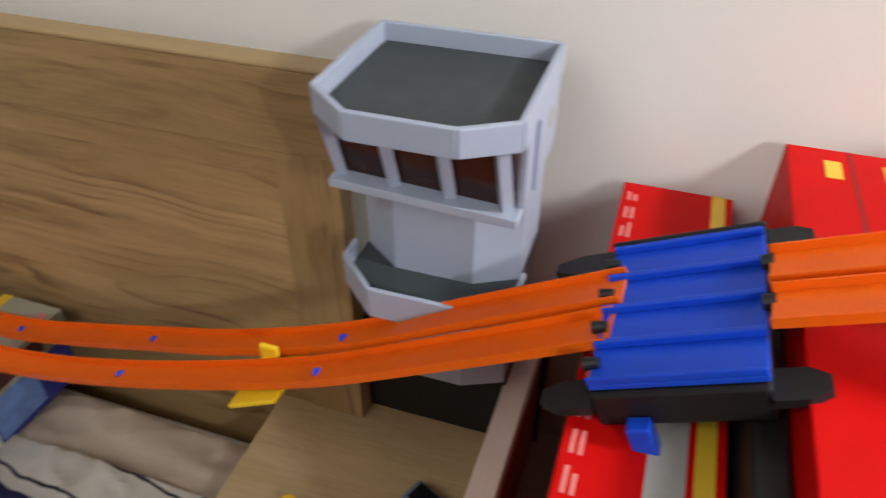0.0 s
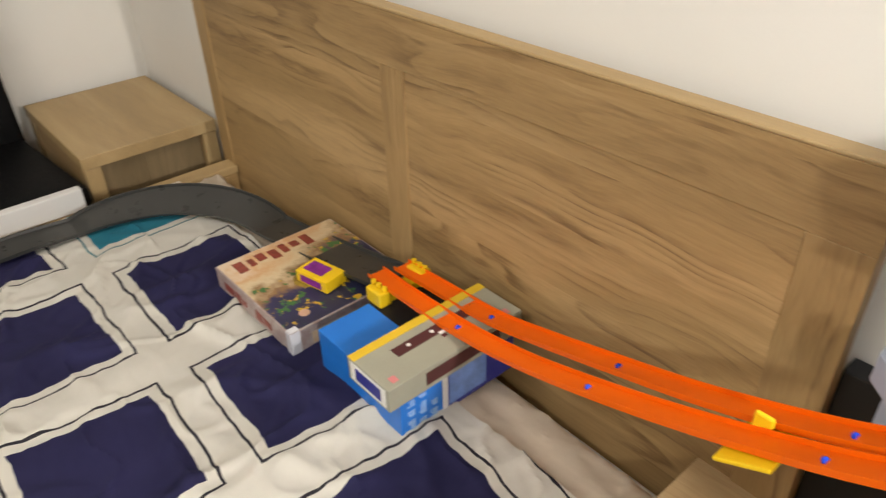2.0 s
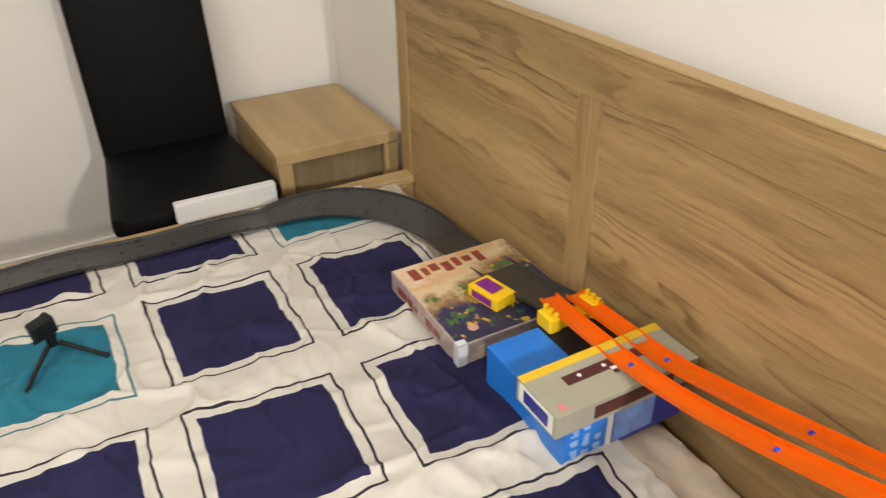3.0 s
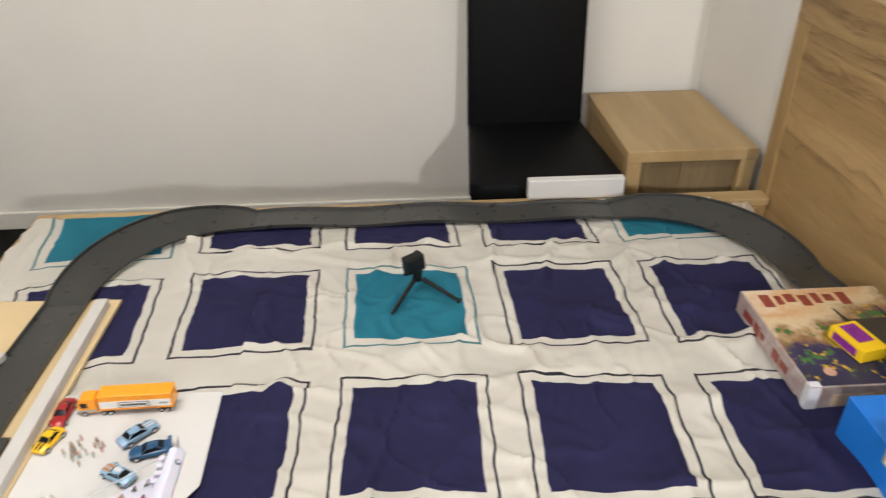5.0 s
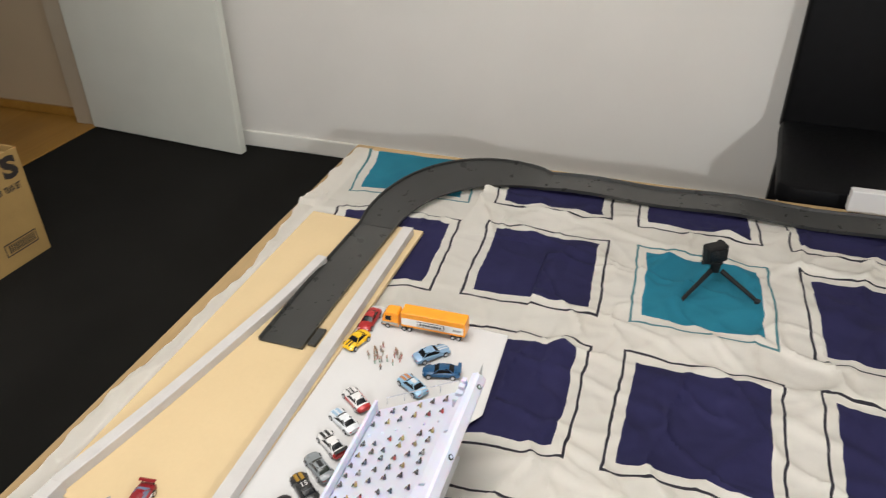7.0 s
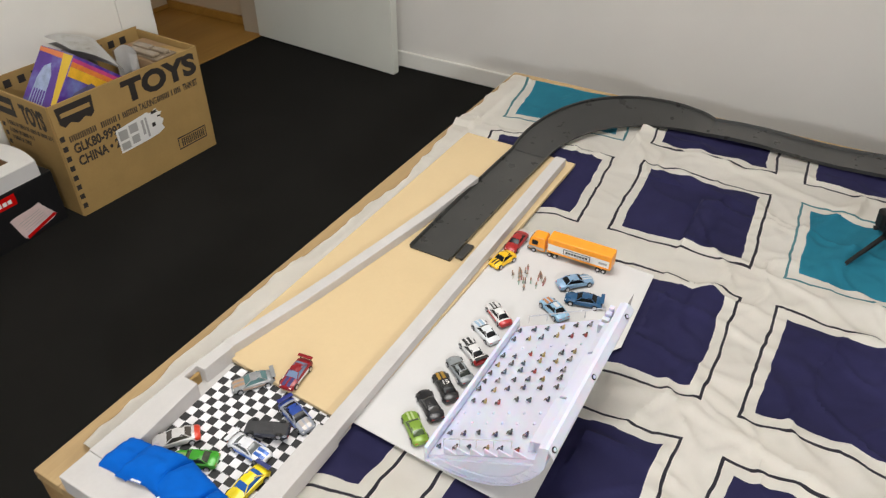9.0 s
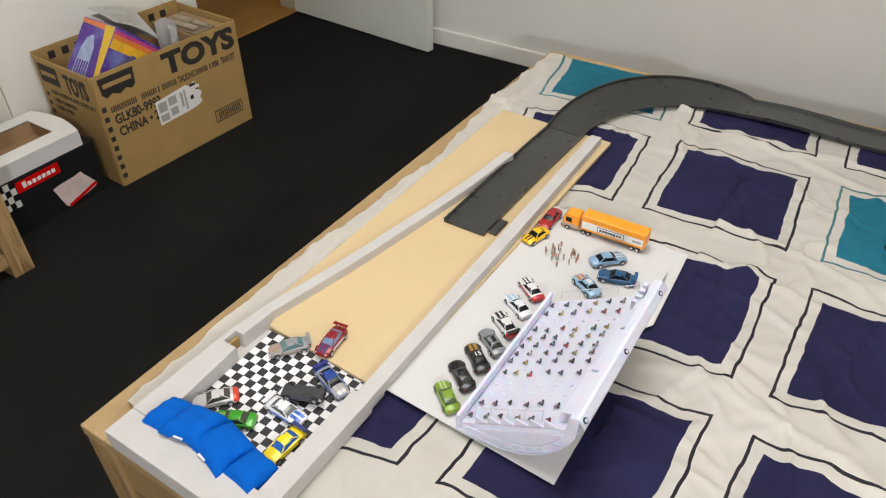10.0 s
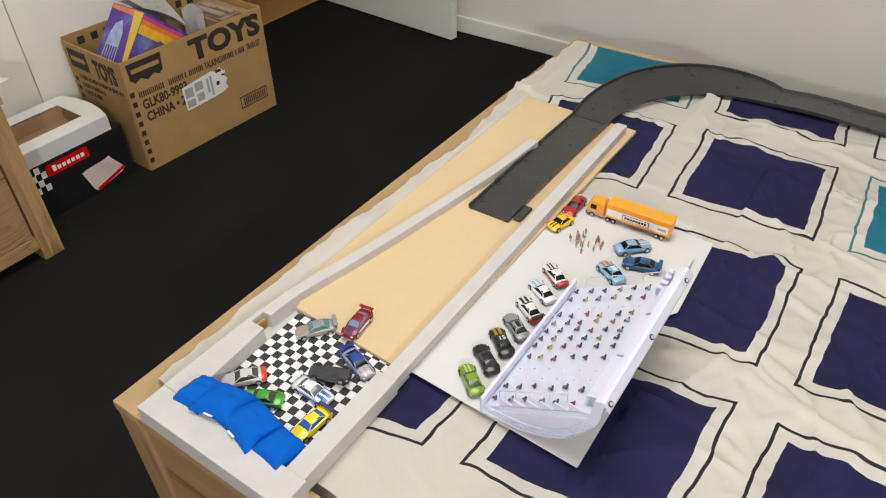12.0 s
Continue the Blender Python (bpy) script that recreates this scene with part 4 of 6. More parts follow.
bmesh.ops.recalc_face_normals(glazing, faces=glazing.faces[:])
part("glazing", glazing, dark_window, tower, "dark red window band")
for f in (0.035, 0.335, 0.635, 0.93):
    foot_x, head_x = X0 + (X1 - X0) * f, X0 + (X1 - X0) * (f - 0.02)
    part("mullion", rod((foot_x, -0.092 - 0.012 * f, 0.9692), (head_x, -0.112 - 0.009 * f, 1.0378), 0.0072, 0.0072, 4), tower_white, tower)
part("side_wall", box(X0 + 0.001, X0 + 0.0045, -0.090, YB - 0.002, 0.9692, 1.0372), tower_white, tower)
part("side_wall", box(X1 - 0.0045, X1 + 0.001, -0.100, YB - 0.002, 0.9692, 1.0372), tower_white, tower)
part("side_rib", box(X1 + 0.001, X1 + 0.005, -0.070, -0.058, 0.9692, 1.0372, 0.001), tower_white, tower)
part("shaft", prism(ring(-0.080, 0.005), 2, 0.8542, 0.9575), tower_white, tower)
part("balcony_floor", prism(ring(-0.121, 0.004), 2, 0.850, 0.854), tower_roof, tower, "dark grey balcony floor")
edge = [(X0, -0.063), (X0, -0.090), (X0 + 0.042, -0.130), (X1 - 0.042, -0.130), (X1, -0.104), (X1, -0.063)]
for a, b in zip(edge, edge[1:]):
    strip("balcony_wall", a, b, 0.005, 0.837, 0.871, tower, tower_white)
part("lower_shaft", prism(ring(-0.100, 0.010), 2, 0.722, 0.8495), tower_white, tower)
part("side_vent", rod((X1 - 0.001, 0.0, 1.006), (X1 + 0.0015, 0.0, 1.006), 0.011), grey_card, tower, "round grey vent")

# ---- boxes that carry the track ----
game = thing("board_game_box", pose(0.514, -0.296, 0.4335), "square illustrated board game box lying flat", "game box")
part("lid", box(0, 0.30, 0, 0.29, 0.004, 0.054, 0.0015), side_print, game)
part("lid_picture", box(0.003, 0.297, 0.003, 0.287, 0.0541, 0.0546), painted_lid(), game, "brown and gold painted picture")
title_red = surface("dark_red_print", (0.24, 0.045, 0.03), 0.4, vary=0.4, scale=70)
for k, (w, x) in enumerate(((0.022, 0.03), (0.014, 0.056), (0.02, 0.074), (0.02, 0.098), (0.016, 0.122), (0.02, 0.143), (0.02, 0.168))):
    part("title_bar", box(0.020 + 0.006 * (k % 2), 0.062 - 0.007 * (k % 3), 1.18 * x - 0.008, 1.18 * x + w - 0.009, 0.0547, 0.0556), title_red, game, "faded red title bar")
part("figure_print", rod((0.17, 0.12, 0.0546), (0.17, 0.12, 0.0549), 0.03, n=9), picture_material("green_game_print", (0.04, 0.10, 0.02), (0.30, 0.20, 0.03), (0.10, 0.04, 0.02), scale=40), game)
part("emblem", rod((0.262, 0.055, 0.0547), (0.262, 0.055, 0.0552), 0.011, n=20), surface("pale_emblem", (0.5, 0.3, 0.22), 0.4), game)
for x0_, x1_, z0_, z1_ in ((0.035, 0.075, 0.016, 0.034), (0.082, 0.105, 0.012, 0.036), (0.112, 0.128, 0.018, 0.032), (0.165, 0.190, 0.014, 0.036), (0.196, 0.225, 0.018, 0.034)):
    part("side_bar", box(x0_, x1_, -0.0008, -0.0001, z0_, z1_), title_red, game)
part("side_panel", box(0.3001, 0.3008, 0.045, 0.285, 0.009, 0.036), game_print, game, "dark printed panel")
pale_tape = surface("pale_tape", (0.62, 0.62, 0.66), 0.35, vary=0.06)
part("tape", box(0.3001, 0.3010, 0.0, 0.020, 0.004, 0.054), pale_tape, game, "pale tape on a corner")
part("tape", box(0.286, 0.3005, 0.0, 0.020, 0.0557, 0.0562), pale_tape, game, "pale tape on a corner")
part("tape", box(0.284, 0.3005, -0.0010, -0.0001, 0.004, 0.054), pale_tape, game, "pale tape on a corner")
small = thing("small_yellow_box", pose(0.677, -0.195, 0.4901, 0, 0, 12), "little yellow toy carton with purple print", "toy box")
part("carton", box(0, 0.085, 0, 0.055, 0, 0.026, 0.001), yellow, small)
purple = surface("purple_print", (0.22, 0.02, 0.25), 0.4, vary=0.4, scale=60)
part("print_patch", box(0.008, 0.06, 0.012, 0.045, 0.0262, 0.0268), purple, small)
part("print_patch", box(0.012, 0.07, -0.0008, -0.0001, 0.004, 0.02), purple, small)

blue_box = thing("blue_box", pose(0.871, -0.268, 0.428), "blue printed carton lying on the quilt", "toy box")
part("carton", box(0, 0.235, 0, 0.26, 0, 0.092, 0.0015), blue_card, blue_box)
part("end_print", box(0.2351, 0.2362, 0.10, 0.258, 0.002, 0.09), navy_card, blue_box, "navy picture panel")
part("white_stripe", box(0.2363, 0.2371, 0.088, 0.100, 0.006, 0.088), bar_white, blue_box)
pale_text = surface("pale_text_print", (0.36, 0.52, 0.76), 0.45)
pale_blue = surface("pale_blue_print", (0.16, 0.28, 0.62), 0.4, vary=0.3, scale=40)
part("photo", box(0.2363, 0.2369, 0.104, 0.19, 0.012, 0.082), pale_blue, blue_box)
for k in range(3):
    for z0_, z1_ in (((0.010, 0.036), (0.041, 0.058), (0.063, 0.078)), ((0.010, 0.027), (0.032, 0.064), (0.068, 0.080)), ((0.010, 0.030), (0.035, 0.052)))[k]:
        n_ = int((z1_ - z0_) / 0.0046)
        for i in range(n_):
            reach = rng0.choice((0.010, 0.012, 0.015))
            part("text_bar", box(0.2351, 0.2362, 0.029 - reach + 0.024 * k, 0.029 + 0.024 * k, z0_ + 0.0046 * i, z0_ + 0.0046 * i + 0.0020), pale_text, blue_box)
single("dark_tray", box(0.871, 0.97, -0.156, -0.013, 0.5202, 0.5206), black_plastic, I4, "flat dark card on the blue carton", "card")
bus = thing("model_box", pose(1.011, -0.297, 0.5205), "grey model carton with a yellow edge and maroon pictures", "toy box")
part("carton", box(0, 0.108, 0, 0.292, 0, 0.046, 0.001), taupe_card, bus)
part("yellow_edge", box(0.0, 0.018, 0.0, 0.292, 0.0461, 0.0467), yellow_card, bus)
part("picture", box(0.036, 0.058, 0.06, 0.24, 0.0461, 0.0467), maroon, bus, "maroon vehicle picture")
part("picture", box(0.1081, 0.109, 0.075, 0.24, 0.010, 0.036), maroon, bus)
for k in range(9):
    px_, py_ = 0.030 + 0.036 * rng0.random(), 0.04 + 0.21 * rng0.random()
    part("picture_bit", box(px_, px_ + rng0.uniform(0.004, 0.009), py_, py_ + rng0.uniform(0.006, 0.014), 0.0468, 0.0471), (maroon, carton_in, bar_white)[k % 3], bus)
part("end_label", box(0.008, 0.10, -0.0009, -0.0001, 0.005, 0.042), bar_white, bus)
part("end_picture", box(0.022, 0.088, -0.0016, -0.001, 0.011, 0.036), navy_card, bus)
for x, y in ((0.092, 0.022), (0.092, 0.268)):
    part("pink_mark", box(x - 0.007, x + 0.007, y - 0.006, y + 0.006, 0.0461, 0.0467), surface("pink_mark", (0.65, 0.22, 0.22), 0.5), bus)
for k in range(3):
    part("dot", rod((0.046, 0.09 + 0.05 * k, 0.0467), (0.046, 0.09 + 0.05 * k, 0.0472), 0.004), bar_white, bus)

# ---- on the far edge of the bed ----
single("white_card_block", box(-0.014, 0.014, 0, 0.270, 0, 0.059, 0.003), paper_white, pose(-0.059, -0.655, 0.4275, 0, 0, 0), "white folded card block standing on the bed's edge", "card")

matte_black = surface("matte_black_plastic", (0.0055, 0.006, 0.006), 0.5, vary=0.2, Specular_IOR_Level=0.3)
tripod = thing("tripod", pose(0.392, -0.975, 0.437), "black mini tripod with a small cased camera", "tripod")
for e in (Vector((0.094, -0.060, 0.004)), Vector((-0.080, -0.012, 0.004)), Vector((0.050, 0.089, 0.004))):
    knee = e * 0.14 + Vector((0, 0, 0.036))
    lg = part("leg", rod(e, knee, 0.0040, 0.0055, 10), matte_black, tripod)
    part("rubber_foot", rod(e - Vector((0, 0, 0.004)), e + Vector((0, 0, 0.003)), 0.006), rubber, lg)
part("hub", rod((0, 0, 0.030), (0, 0, 0.052), 0.010), matte_black, tripod)
part("ball_collar", rod((0, 0, 0.052), (0, 0, 0.057), 0.013, 0.012, 16), matte_black, tripod)
cb = box(-0.013, 0.013, -0.0235, 0.0235, 0.0575, 0.097, 0.005, 3)
bmesh.ops.transform(cb, verts=cb.verts, matrix=pose(0, 0, 0, 6, 0, 28))
hd = part("camera_case", cb, matte_black, tripod)
part("lens_ring", rod((-0.016, 0.004, 0.084), (-0.026, -0.001, 0.084), 0.008), tinted, hd)
rim = box(0.0128, 0.0142, -0.017, 0.017, 0.064, 0.091, 0.002)
bmesh.ops.transform(rim, verts=rim.verts, matrix=pose(0, 0, 0, 6, 0, 28))
part("rear_screen", rim, tinted, hd)
part("thumb_screw", rod((0.004, -0.008, 0.054), (0.008, -0.030, 0.050), 0.0045), matte_black, tripod)

# ---- toy cars ----
paints = {}
chassis_grey = surface("chassis_grey", (0.032, 0.032, 0.034), 0.45, vary=0.25, scale=90)


def paint(c, rough=0.30, metal=0.08):
    key = tuple(round(v, 3) for v in c)
    if key not in paints:
        paints[key] = surface("car_paint", c, rough, metal, vary=0.06, scale=60, relief=0.02, Coat_Weight=0.2)
    return paints[key]


def loft(stations, bm=None):
    """Rings of (y, z) pairs at each x, skinned and capped."""
    out = bmesh.new() if bm is None else bm
    rings = [[out.verts.new((x, y, z)) for y, z in ringpts] for x, ringpts in stations]
    k, faces = len(rings[0]), []
    for a, b in zip(rings, rings[1:]):
        for j in range(k):
            faces.append(out.faces.new((a[j], a[(j + 1) % k], b[(j + 1) % k], b[j])))
    faces += [out.faces.new(rings[0][::-1]), out.faces.new(rings[-1])]
    bmesh.ops.recalc_face_normals(out, faces=faces)
    return out


def hull(half, z0, z1, crown=0.0015):
    """One body ring: sill, flank, shoulder, crown."""
    m = (z0 + z1) / 2
    pts = [(half * 0.86, z0), (half, z0 + 0.25 * (z1 - z0)), (half * 0.99, m), (half * 0.9, z1 - 0.001), (half * 0.5, z1 + crown * 0.7), (0, z1 + crown)]
    return pts + [(-y, z) for y, z in pts[-2::-1]]


def toy_car(m, label, body, roof=None, glass=None, group="racing toy cars", marks=(), wing=False, length=0.072, high=1.0, kind="coupe"):
    """A die-cast car, nose towards +x, wheels on z = 0."""
    L, H = length / 0.072, high
    size = 0.88 if group == "parked row of toy cars" else 0.95
    car = thing("toy_car", m @ Matrix.Scale(size, 4), label, "toy car", group)
    coat = paint(body)
    tops = {"coupe": (0.0085, 0.0105, 0.0122, 0.0128, 0.0132, 0.0138, 0.0142, 0.0138, 0.0118), "truck": (0.012, 0.0145, 0.015, 0.015, 0.0148, 0.0145, 0.0145, 0.0145, 0.013)}[kind]
    xs = (0.036, 0.033, 0.026, 0.014, 0.004, -0.010, -0.024, -0.032, -0.036)
    halves = (0.0105, 0.0135, 0.0148, 0.0146, 0.0142, 0.0146, 0.0152, 0.0145, 0.0125)
    part("body", loft([(x * L, hull(h, 0.0035 + (0.0015 if abs(x) > 0.034 else 0), t * H)) for x, h, t in zip(xs, halves, tops)]), coat, car, smooth=True)
    # cabin: dark glass with a painted roof over it
    cab = {"coupe": ((0.0155, 0.0126, 0.0128), (0.005, 0.0118, 0.0205), (-0.010, 0.0112, 0.0215), (-0.016, 0.0112, 0.0205), (-0.027, 0.0118, 0.0140)), "truck": ((0.016, 0.0128, 0.0148), (0.010, 0.0122, 0.0225), (0.0, 0.012, 0.0232), (-0.006, 0.012, 0.0225), (-0.0085, 0.0125, 0.0145))}[kind]
    rings = []
    for x, w, t in cab:
        z0 = 0.0118
        rings.append((x * L, [(w, z0 * H), (w * 0.93, (z0 + t) / 2 * H), (w * 0.8, (t - 0.0008) * H), (0, t * H), (-w * 0.8, (t - 0.0008) * H), (-w * 0.93, (z0 + t) / 2 * H), (-w, z0 * H)]))
    part("glasshouse", loft(rings), paint(glass, 0.12, 0.0) if glass else tinted, car, smooth=True)
    x1, x0 = (cab[1][0] - 0.001) * L, (cab[3][0] + 0.001) * L
    ztop = (cab[2][2] + 0.0003) * H
    rf = loft([(x1, hull(0.0094, ztop - 0.0022, ztop - 0.0010, 0.0005)), ((x0 + x1) / 2, hull(0.0098, ztop - 0.0020, ztop - 0.0002, 0.0006)), (x0, hull(0.0094, ztop - 0.0024, ztop - 0.0010, 0.0005))])
    part("roof", rf, paint(roof) if roof else coat, car, smooth=True)
    for s in (1, -1):
        for a, b in ((x1, 0.0150 * L), (x0, -0.026 * L)):
            part("pillar", rod((a, s * 0.0092, ztop - 0.0014), (b, s * 0.0122, 0.0130 * H), 0.0008, n=6), coat, car)
    for x in (0.0235 * L, -0.0225 * L):
        for s in (1, -1):
            w = part("wheel", rod((x, s * 0.0108, 0.0056), (x, s * 0.0156, 0.0056), 0.0056, n=18), rubber, car)
            part("rim", rod((x, s * 0.0157, 0.0056), (x, s * 0.0161, 0.0056), 0.0036, n=14), chrome, w)
    base = part("chassis", box(-0.034 * L, 0.034 * L, -0.0125, 0.0125, 0.0026, 0.0042, 0.0006), chassis_grey, car)
    part("chassis_pan", box(-0.012 * L, 0.013 * L, -0.0075, 0.0075, 0.0018, 0.0027, 0.0004), chassis_grey, base)
    for x in (0.0235 * L, -0.0225 * L):
        part("axle", rod((x, -0.0108, 0.0052), (x, 0.0108, 0.0052), 0.0018, n=8), chrome, base)
    for s in (1, -1):
        part("headlight", box(0.0322 * L, 0.0345 * L, s * 0.0088 - 0.0022, s * 0.0088 + 0.0022, 0.0082 * H, 0.0102 * H, 0.0005), bar_white, car)
        part("tail_light", box(-0.0362 * L, -0.0350 * L, s * 0.0090 - 0.0025, s * 0.0090 + 0.0025, 0.0095 * H, 0.0115 * H, 0.0003), red_ink, car)
    if wing:
        part("rear_wing", box(-0.038 * L, -0.031 * L, -0.014, 0.014, 0.0195, 0.0207, 0.0004), paint(wing if isinstance(wing, tuple) else body), car)
        for s in (1, -1):
            part("wing_post", box(-0.0355 * L, -0.0335 * L, s * 0.010 - 0.0006, s * 0.010 + 0.0006, 0.012, 0.0196), black_plastic, car)
    for k, (where, c) in enumerate(marks):
        ink_ = paint(c)
        if where == "stripes":
            for s in (1, -1):
                part("stripe", loft([(x * L, [(s * 0.0034 - 0.0016, t * H + 0.0006), (s * 0.0034 + 0.0016, t * H + 0.0006), (s * 0.0034 + 0.0016, t * H + 0.0017), (s * 0.0034 - 0.0016, t * H + 0.0017)]) for x, t in zip(xs[1:5], tops[1:5])]), ink_, car)
        elif where == "bonnet":
            part("bonnet_mark", loft([(x * L, [(-0.0075, t * H + 0.0004), (0.0075, t * H + 0.0004), (0.0075, t * H + 0.0014), (-0.0075, t * H + 0.0014)]) for x, t in zip(xs[1:4], tops[1:4])]), ink_, car)
        elif where == "tail":
            part("tail_mark", loft([(x * L, hull(0.0148 if x > -0.034 else 0.013, 0.0058, t * H + 0.0004)) for x, t in ((-0.0285, 0.0140), (-0.033, 0.0136), (-0.0368, 0.0116))]), ink_, car, smooth=True)
        elif where == "side":
            for s in (1, -1):
                part("side_mark", box(-0.020 * L, 0.018 * L, s * 0.0148 - 0.0006, s * 0.0148 + 0.0006, 0.0072, 0.0102), ink_, car)
        elif where == "roof":
            part("roof_mark", box(x0 + 0.002, x1 - 0.002, -0.004, 0.004, ztop + 0.0001, ztop + 0.0009), ink_, car)
    return car


GROUND = BZ + 0.0006
CHK = 0.4324
RED, GREEN, YELLOW, WHITE, BLACK = (0.24, 0.008, 0.014), (0.045, 0.32, 0.02), (0.88, 0.68, 0.008), (0.74, 0.75, 0.77), (0.014, 0.014, 0.016)
# the racers, come to rest at the finish
toy_car(pose(1.291, -1.829, CHK, 0, 0, -39), "grey-blue die-cast coupe at rest on the checkered sheet", (0.27, 0.275, 0.275), glass=(0.10, 0.19, 0.19), marks=(("side", (0.33, 0.24, 0.18)), ("bonnet", (0.42, 0.27, 0.17))), wing=(0.27, 0.275, 0.275))
toy_car(pose(1.250, -1.773, GROUND, 0, 0, 7), "dark red die-cast racer with a rear wing", RED, glass=(0.16, 0.22, 0.34), marks=(("side", (0.6, 0.6, 0.64)), ("bonnet", (0.06, 0.05, 0.16))), wing=(0.24, 0.008, 0.014), length=0.069)
toy_car(pose(1.311, -1.722, CHK, 0, 0, 70), "blue and silver die-cast race car, scratched", (0.30, 0.32, 0.37), roof=(0.02, 0.06, 0.30), marks=(("bonnet", (0.45, 0.40, 0.36)), ("tail", (0.02, 0.05, 0.28)), ("side", (0.03, 0.08, 0.34))), wing=(0.02, 0.03, 0.2), length=0.076)
toy_car(pose(1.357, -1.740, CHK + 0.0225, 180, 0, -66), "toy car lying on its roof, black underside up", (0.02, 0.022, 0.035), length=0.070)
toy_car(pose(1.393, -1.744, CHK, 0, 0, 88), "white die-cast coupe with blue bonnet marks", WHITE, glass=(0.12, 0.13, 0.13), marks=(("bonnet", (0.03, 0.12, 0.45)), ("side", (0.03, 0.12, 0.45))), wing=(0.74, 0.75, 0.77), length=0.074)
toy_car(pose(1.436, -1.846, CHK, 0, 0, 152), "silver die-cast coupe with a red tail", (0.56, 0.54, 0.52), glass=(0.07, 0.06, 0.05), marks=(("tail", (0.62, 0.05, 0.02)),)).matrix_world = pose(1.433, -1.852, CHK, 0, 0, -42) @ Matrix.Scale(0.95, 4)
toy_car(pose(1.447, -1.800, CHK, 0, 0, -64), "bright green die-cast coupe by the bean bags", GREEN, glass=(0.05, 0.06, 0.04), marks=(("bonnet", (0.25, 0.4, 0.1)),))
toy_car(pose(1.442, -1.705, CHK, 0, 0, -5), "yellow die-cast coupe with dark blue windows", YELLOW, glass=(0.02, 0.10, 0.36), wing=(0.03, 0.04, 0.16))
# the parked row beside the grandstand
PAPER = 0.4376
G2 = "parked row of toy cars"
toy_car(pose(1.243, -1.552, PAPER, 0, 0, 231 - 180 + 180), "bright green die-cast sports car with pale stripes", (0.19, 0.32, 0.03), glass=(0.05, 0.08, 0.03), marks=(("stripes", (0.48, 0.58, 0.28)),), group=G2)
toy_car(pose(1.194, -1.555, PAPER, 0, 0, 234), "black die-cast sedan in the parked row", BLACK, glass=(0.035, 0.034, 0.033), group=G2)
num = toy_car(pose(1.149, -1.553, PAPER, 0, 0, 231), "black die-cast racer with a white number on its roof", (0.02, 0.02, 0.02), marks=(("bonnet", (0.38, 0.22, 0.03)),), group=G2)
lettering("15", 0.014, pose(-0.007, 0.0075, 0.0223, 0, 0, -90), bar_white, num)
toy_car(pose(1.106, -1.550, PAPER, 0, 0, 235), "silver grey die-cast coupe with a round roof mark", (0.24, 0.26, 0.27), glass=(0.02, 0.025, 0.02), marks=(("roof", (0.02, 0.02, 0.02)),), group=G2)
toy_car(pose(1.057, -1.552, PAPER, 0, 0, 236), "white die-cast racer with black and red marks", (0.70, 0.69, 0.68), marks=(("bonnet", (0.03, 0.03, 0.03)), ("tail", (0.5, 0.03, 0.03))), wing=(0.03, 0.03, 0.03), group=G2)
toy_car(pose(1.004, -1.555, 0.4358, 0, 0, 239), "white die-cast sports car with pale blue marks", (0.72, 0.74, 0.76), marks=(("bonnet", (0.35, 0.5, 0.65)),), group=G2)
toy_car(pose(0.952, -1.556, 0.4358, 0, 0, 234), "white die-cast racer with dark stripes and red trim", (0.74, 0.73, 0.72), marks=(("stripes", (0.03, 0.03, 0.03)), ("tail", (0.5, 0.03, 0.03)), ("side", (0.5, 0.03, 0.03))), group=G2)
G3 = "toy cars by the truck"
toy_car(pose(0.890, -1.475, 0.4358, 0, 0, 238), "light blue die-cast racer with an orange mark", (0.28, 0.48, 0.66), marks=(("bonnet", (0.5, 0.2, 0.06)), ("roof", (0.7, 0.7, 0.7))), group=G3, length=0.066)
toy_car(pose(0.841, -1.437, 0.4358, 0, 0, 283), "dark metallic blue die-cast coupe", (0.015, 0.085, 0.20), wing=(0.015, 0.085, 0.2), group=G3)
toy_car(pose(0.800, -1.470, 0.4358, 0, 0, -43), "light blue die-cast muscle car", (0.25, 0.40, 0.58), marks=(("stripes", (0.6, 0.66, 0.7)),), group=G3, length=0.074).matrix_world = pose(0.800, -1.470, 0.4358, 0, 0, 137) @ Matrix.Scale(0.95, 4)
toy_car(pose(0.741, -1.620, 0.4358, 0, 0, 0), "red die-cast muscle car beside the card wall", (0.36, 0.02, 0.02), group=G3)
toy_car(pose(0.807, -1.619, 0.4358, 0, 0, -18), "yellow die-cast sports car with black stripes", (0.84, 0.50, 0.01), marks=(("stripes", (0.02, 0.02, 0.02)),), group=G3, length=0.060)

# ---- toy truck ----
truck = thing("toy_truck", pose(0.729, -1.509, 0.4358, 0, 0, -89) @ Matrix.Scale(0.94, 4), "orange toy articulated truck with a box trailer", "toy truck")
orange_paint = paint((0.90, 0.33, 0.01), 0.35, 0.0)
cab = prism([(0.052, 0.006), (0.089, 0.006), (0.089, 0.018), (0.085, 0.034), (0.079, 0.039), (0.056, 0.040), (0.052, 0.036)], 1, -0.014, 0.014, 0.0015)
cb = part("cab", cab, orange_paint, truck)
part("windscreen", prism([(0.0893, 0.0195), (0.0862, 0.0325), (0.0852, 0.0325), (0.0880, 0.0195)], 1, -0.0115, 0.0115), tinted, cb)
for s in (1, -1):
    part("side_window", box(0.068, 0.081, s * 0.0142 - 0.0005, s * 0.0142 + 0.0005, 0.020, 0.031), tinted, cb)
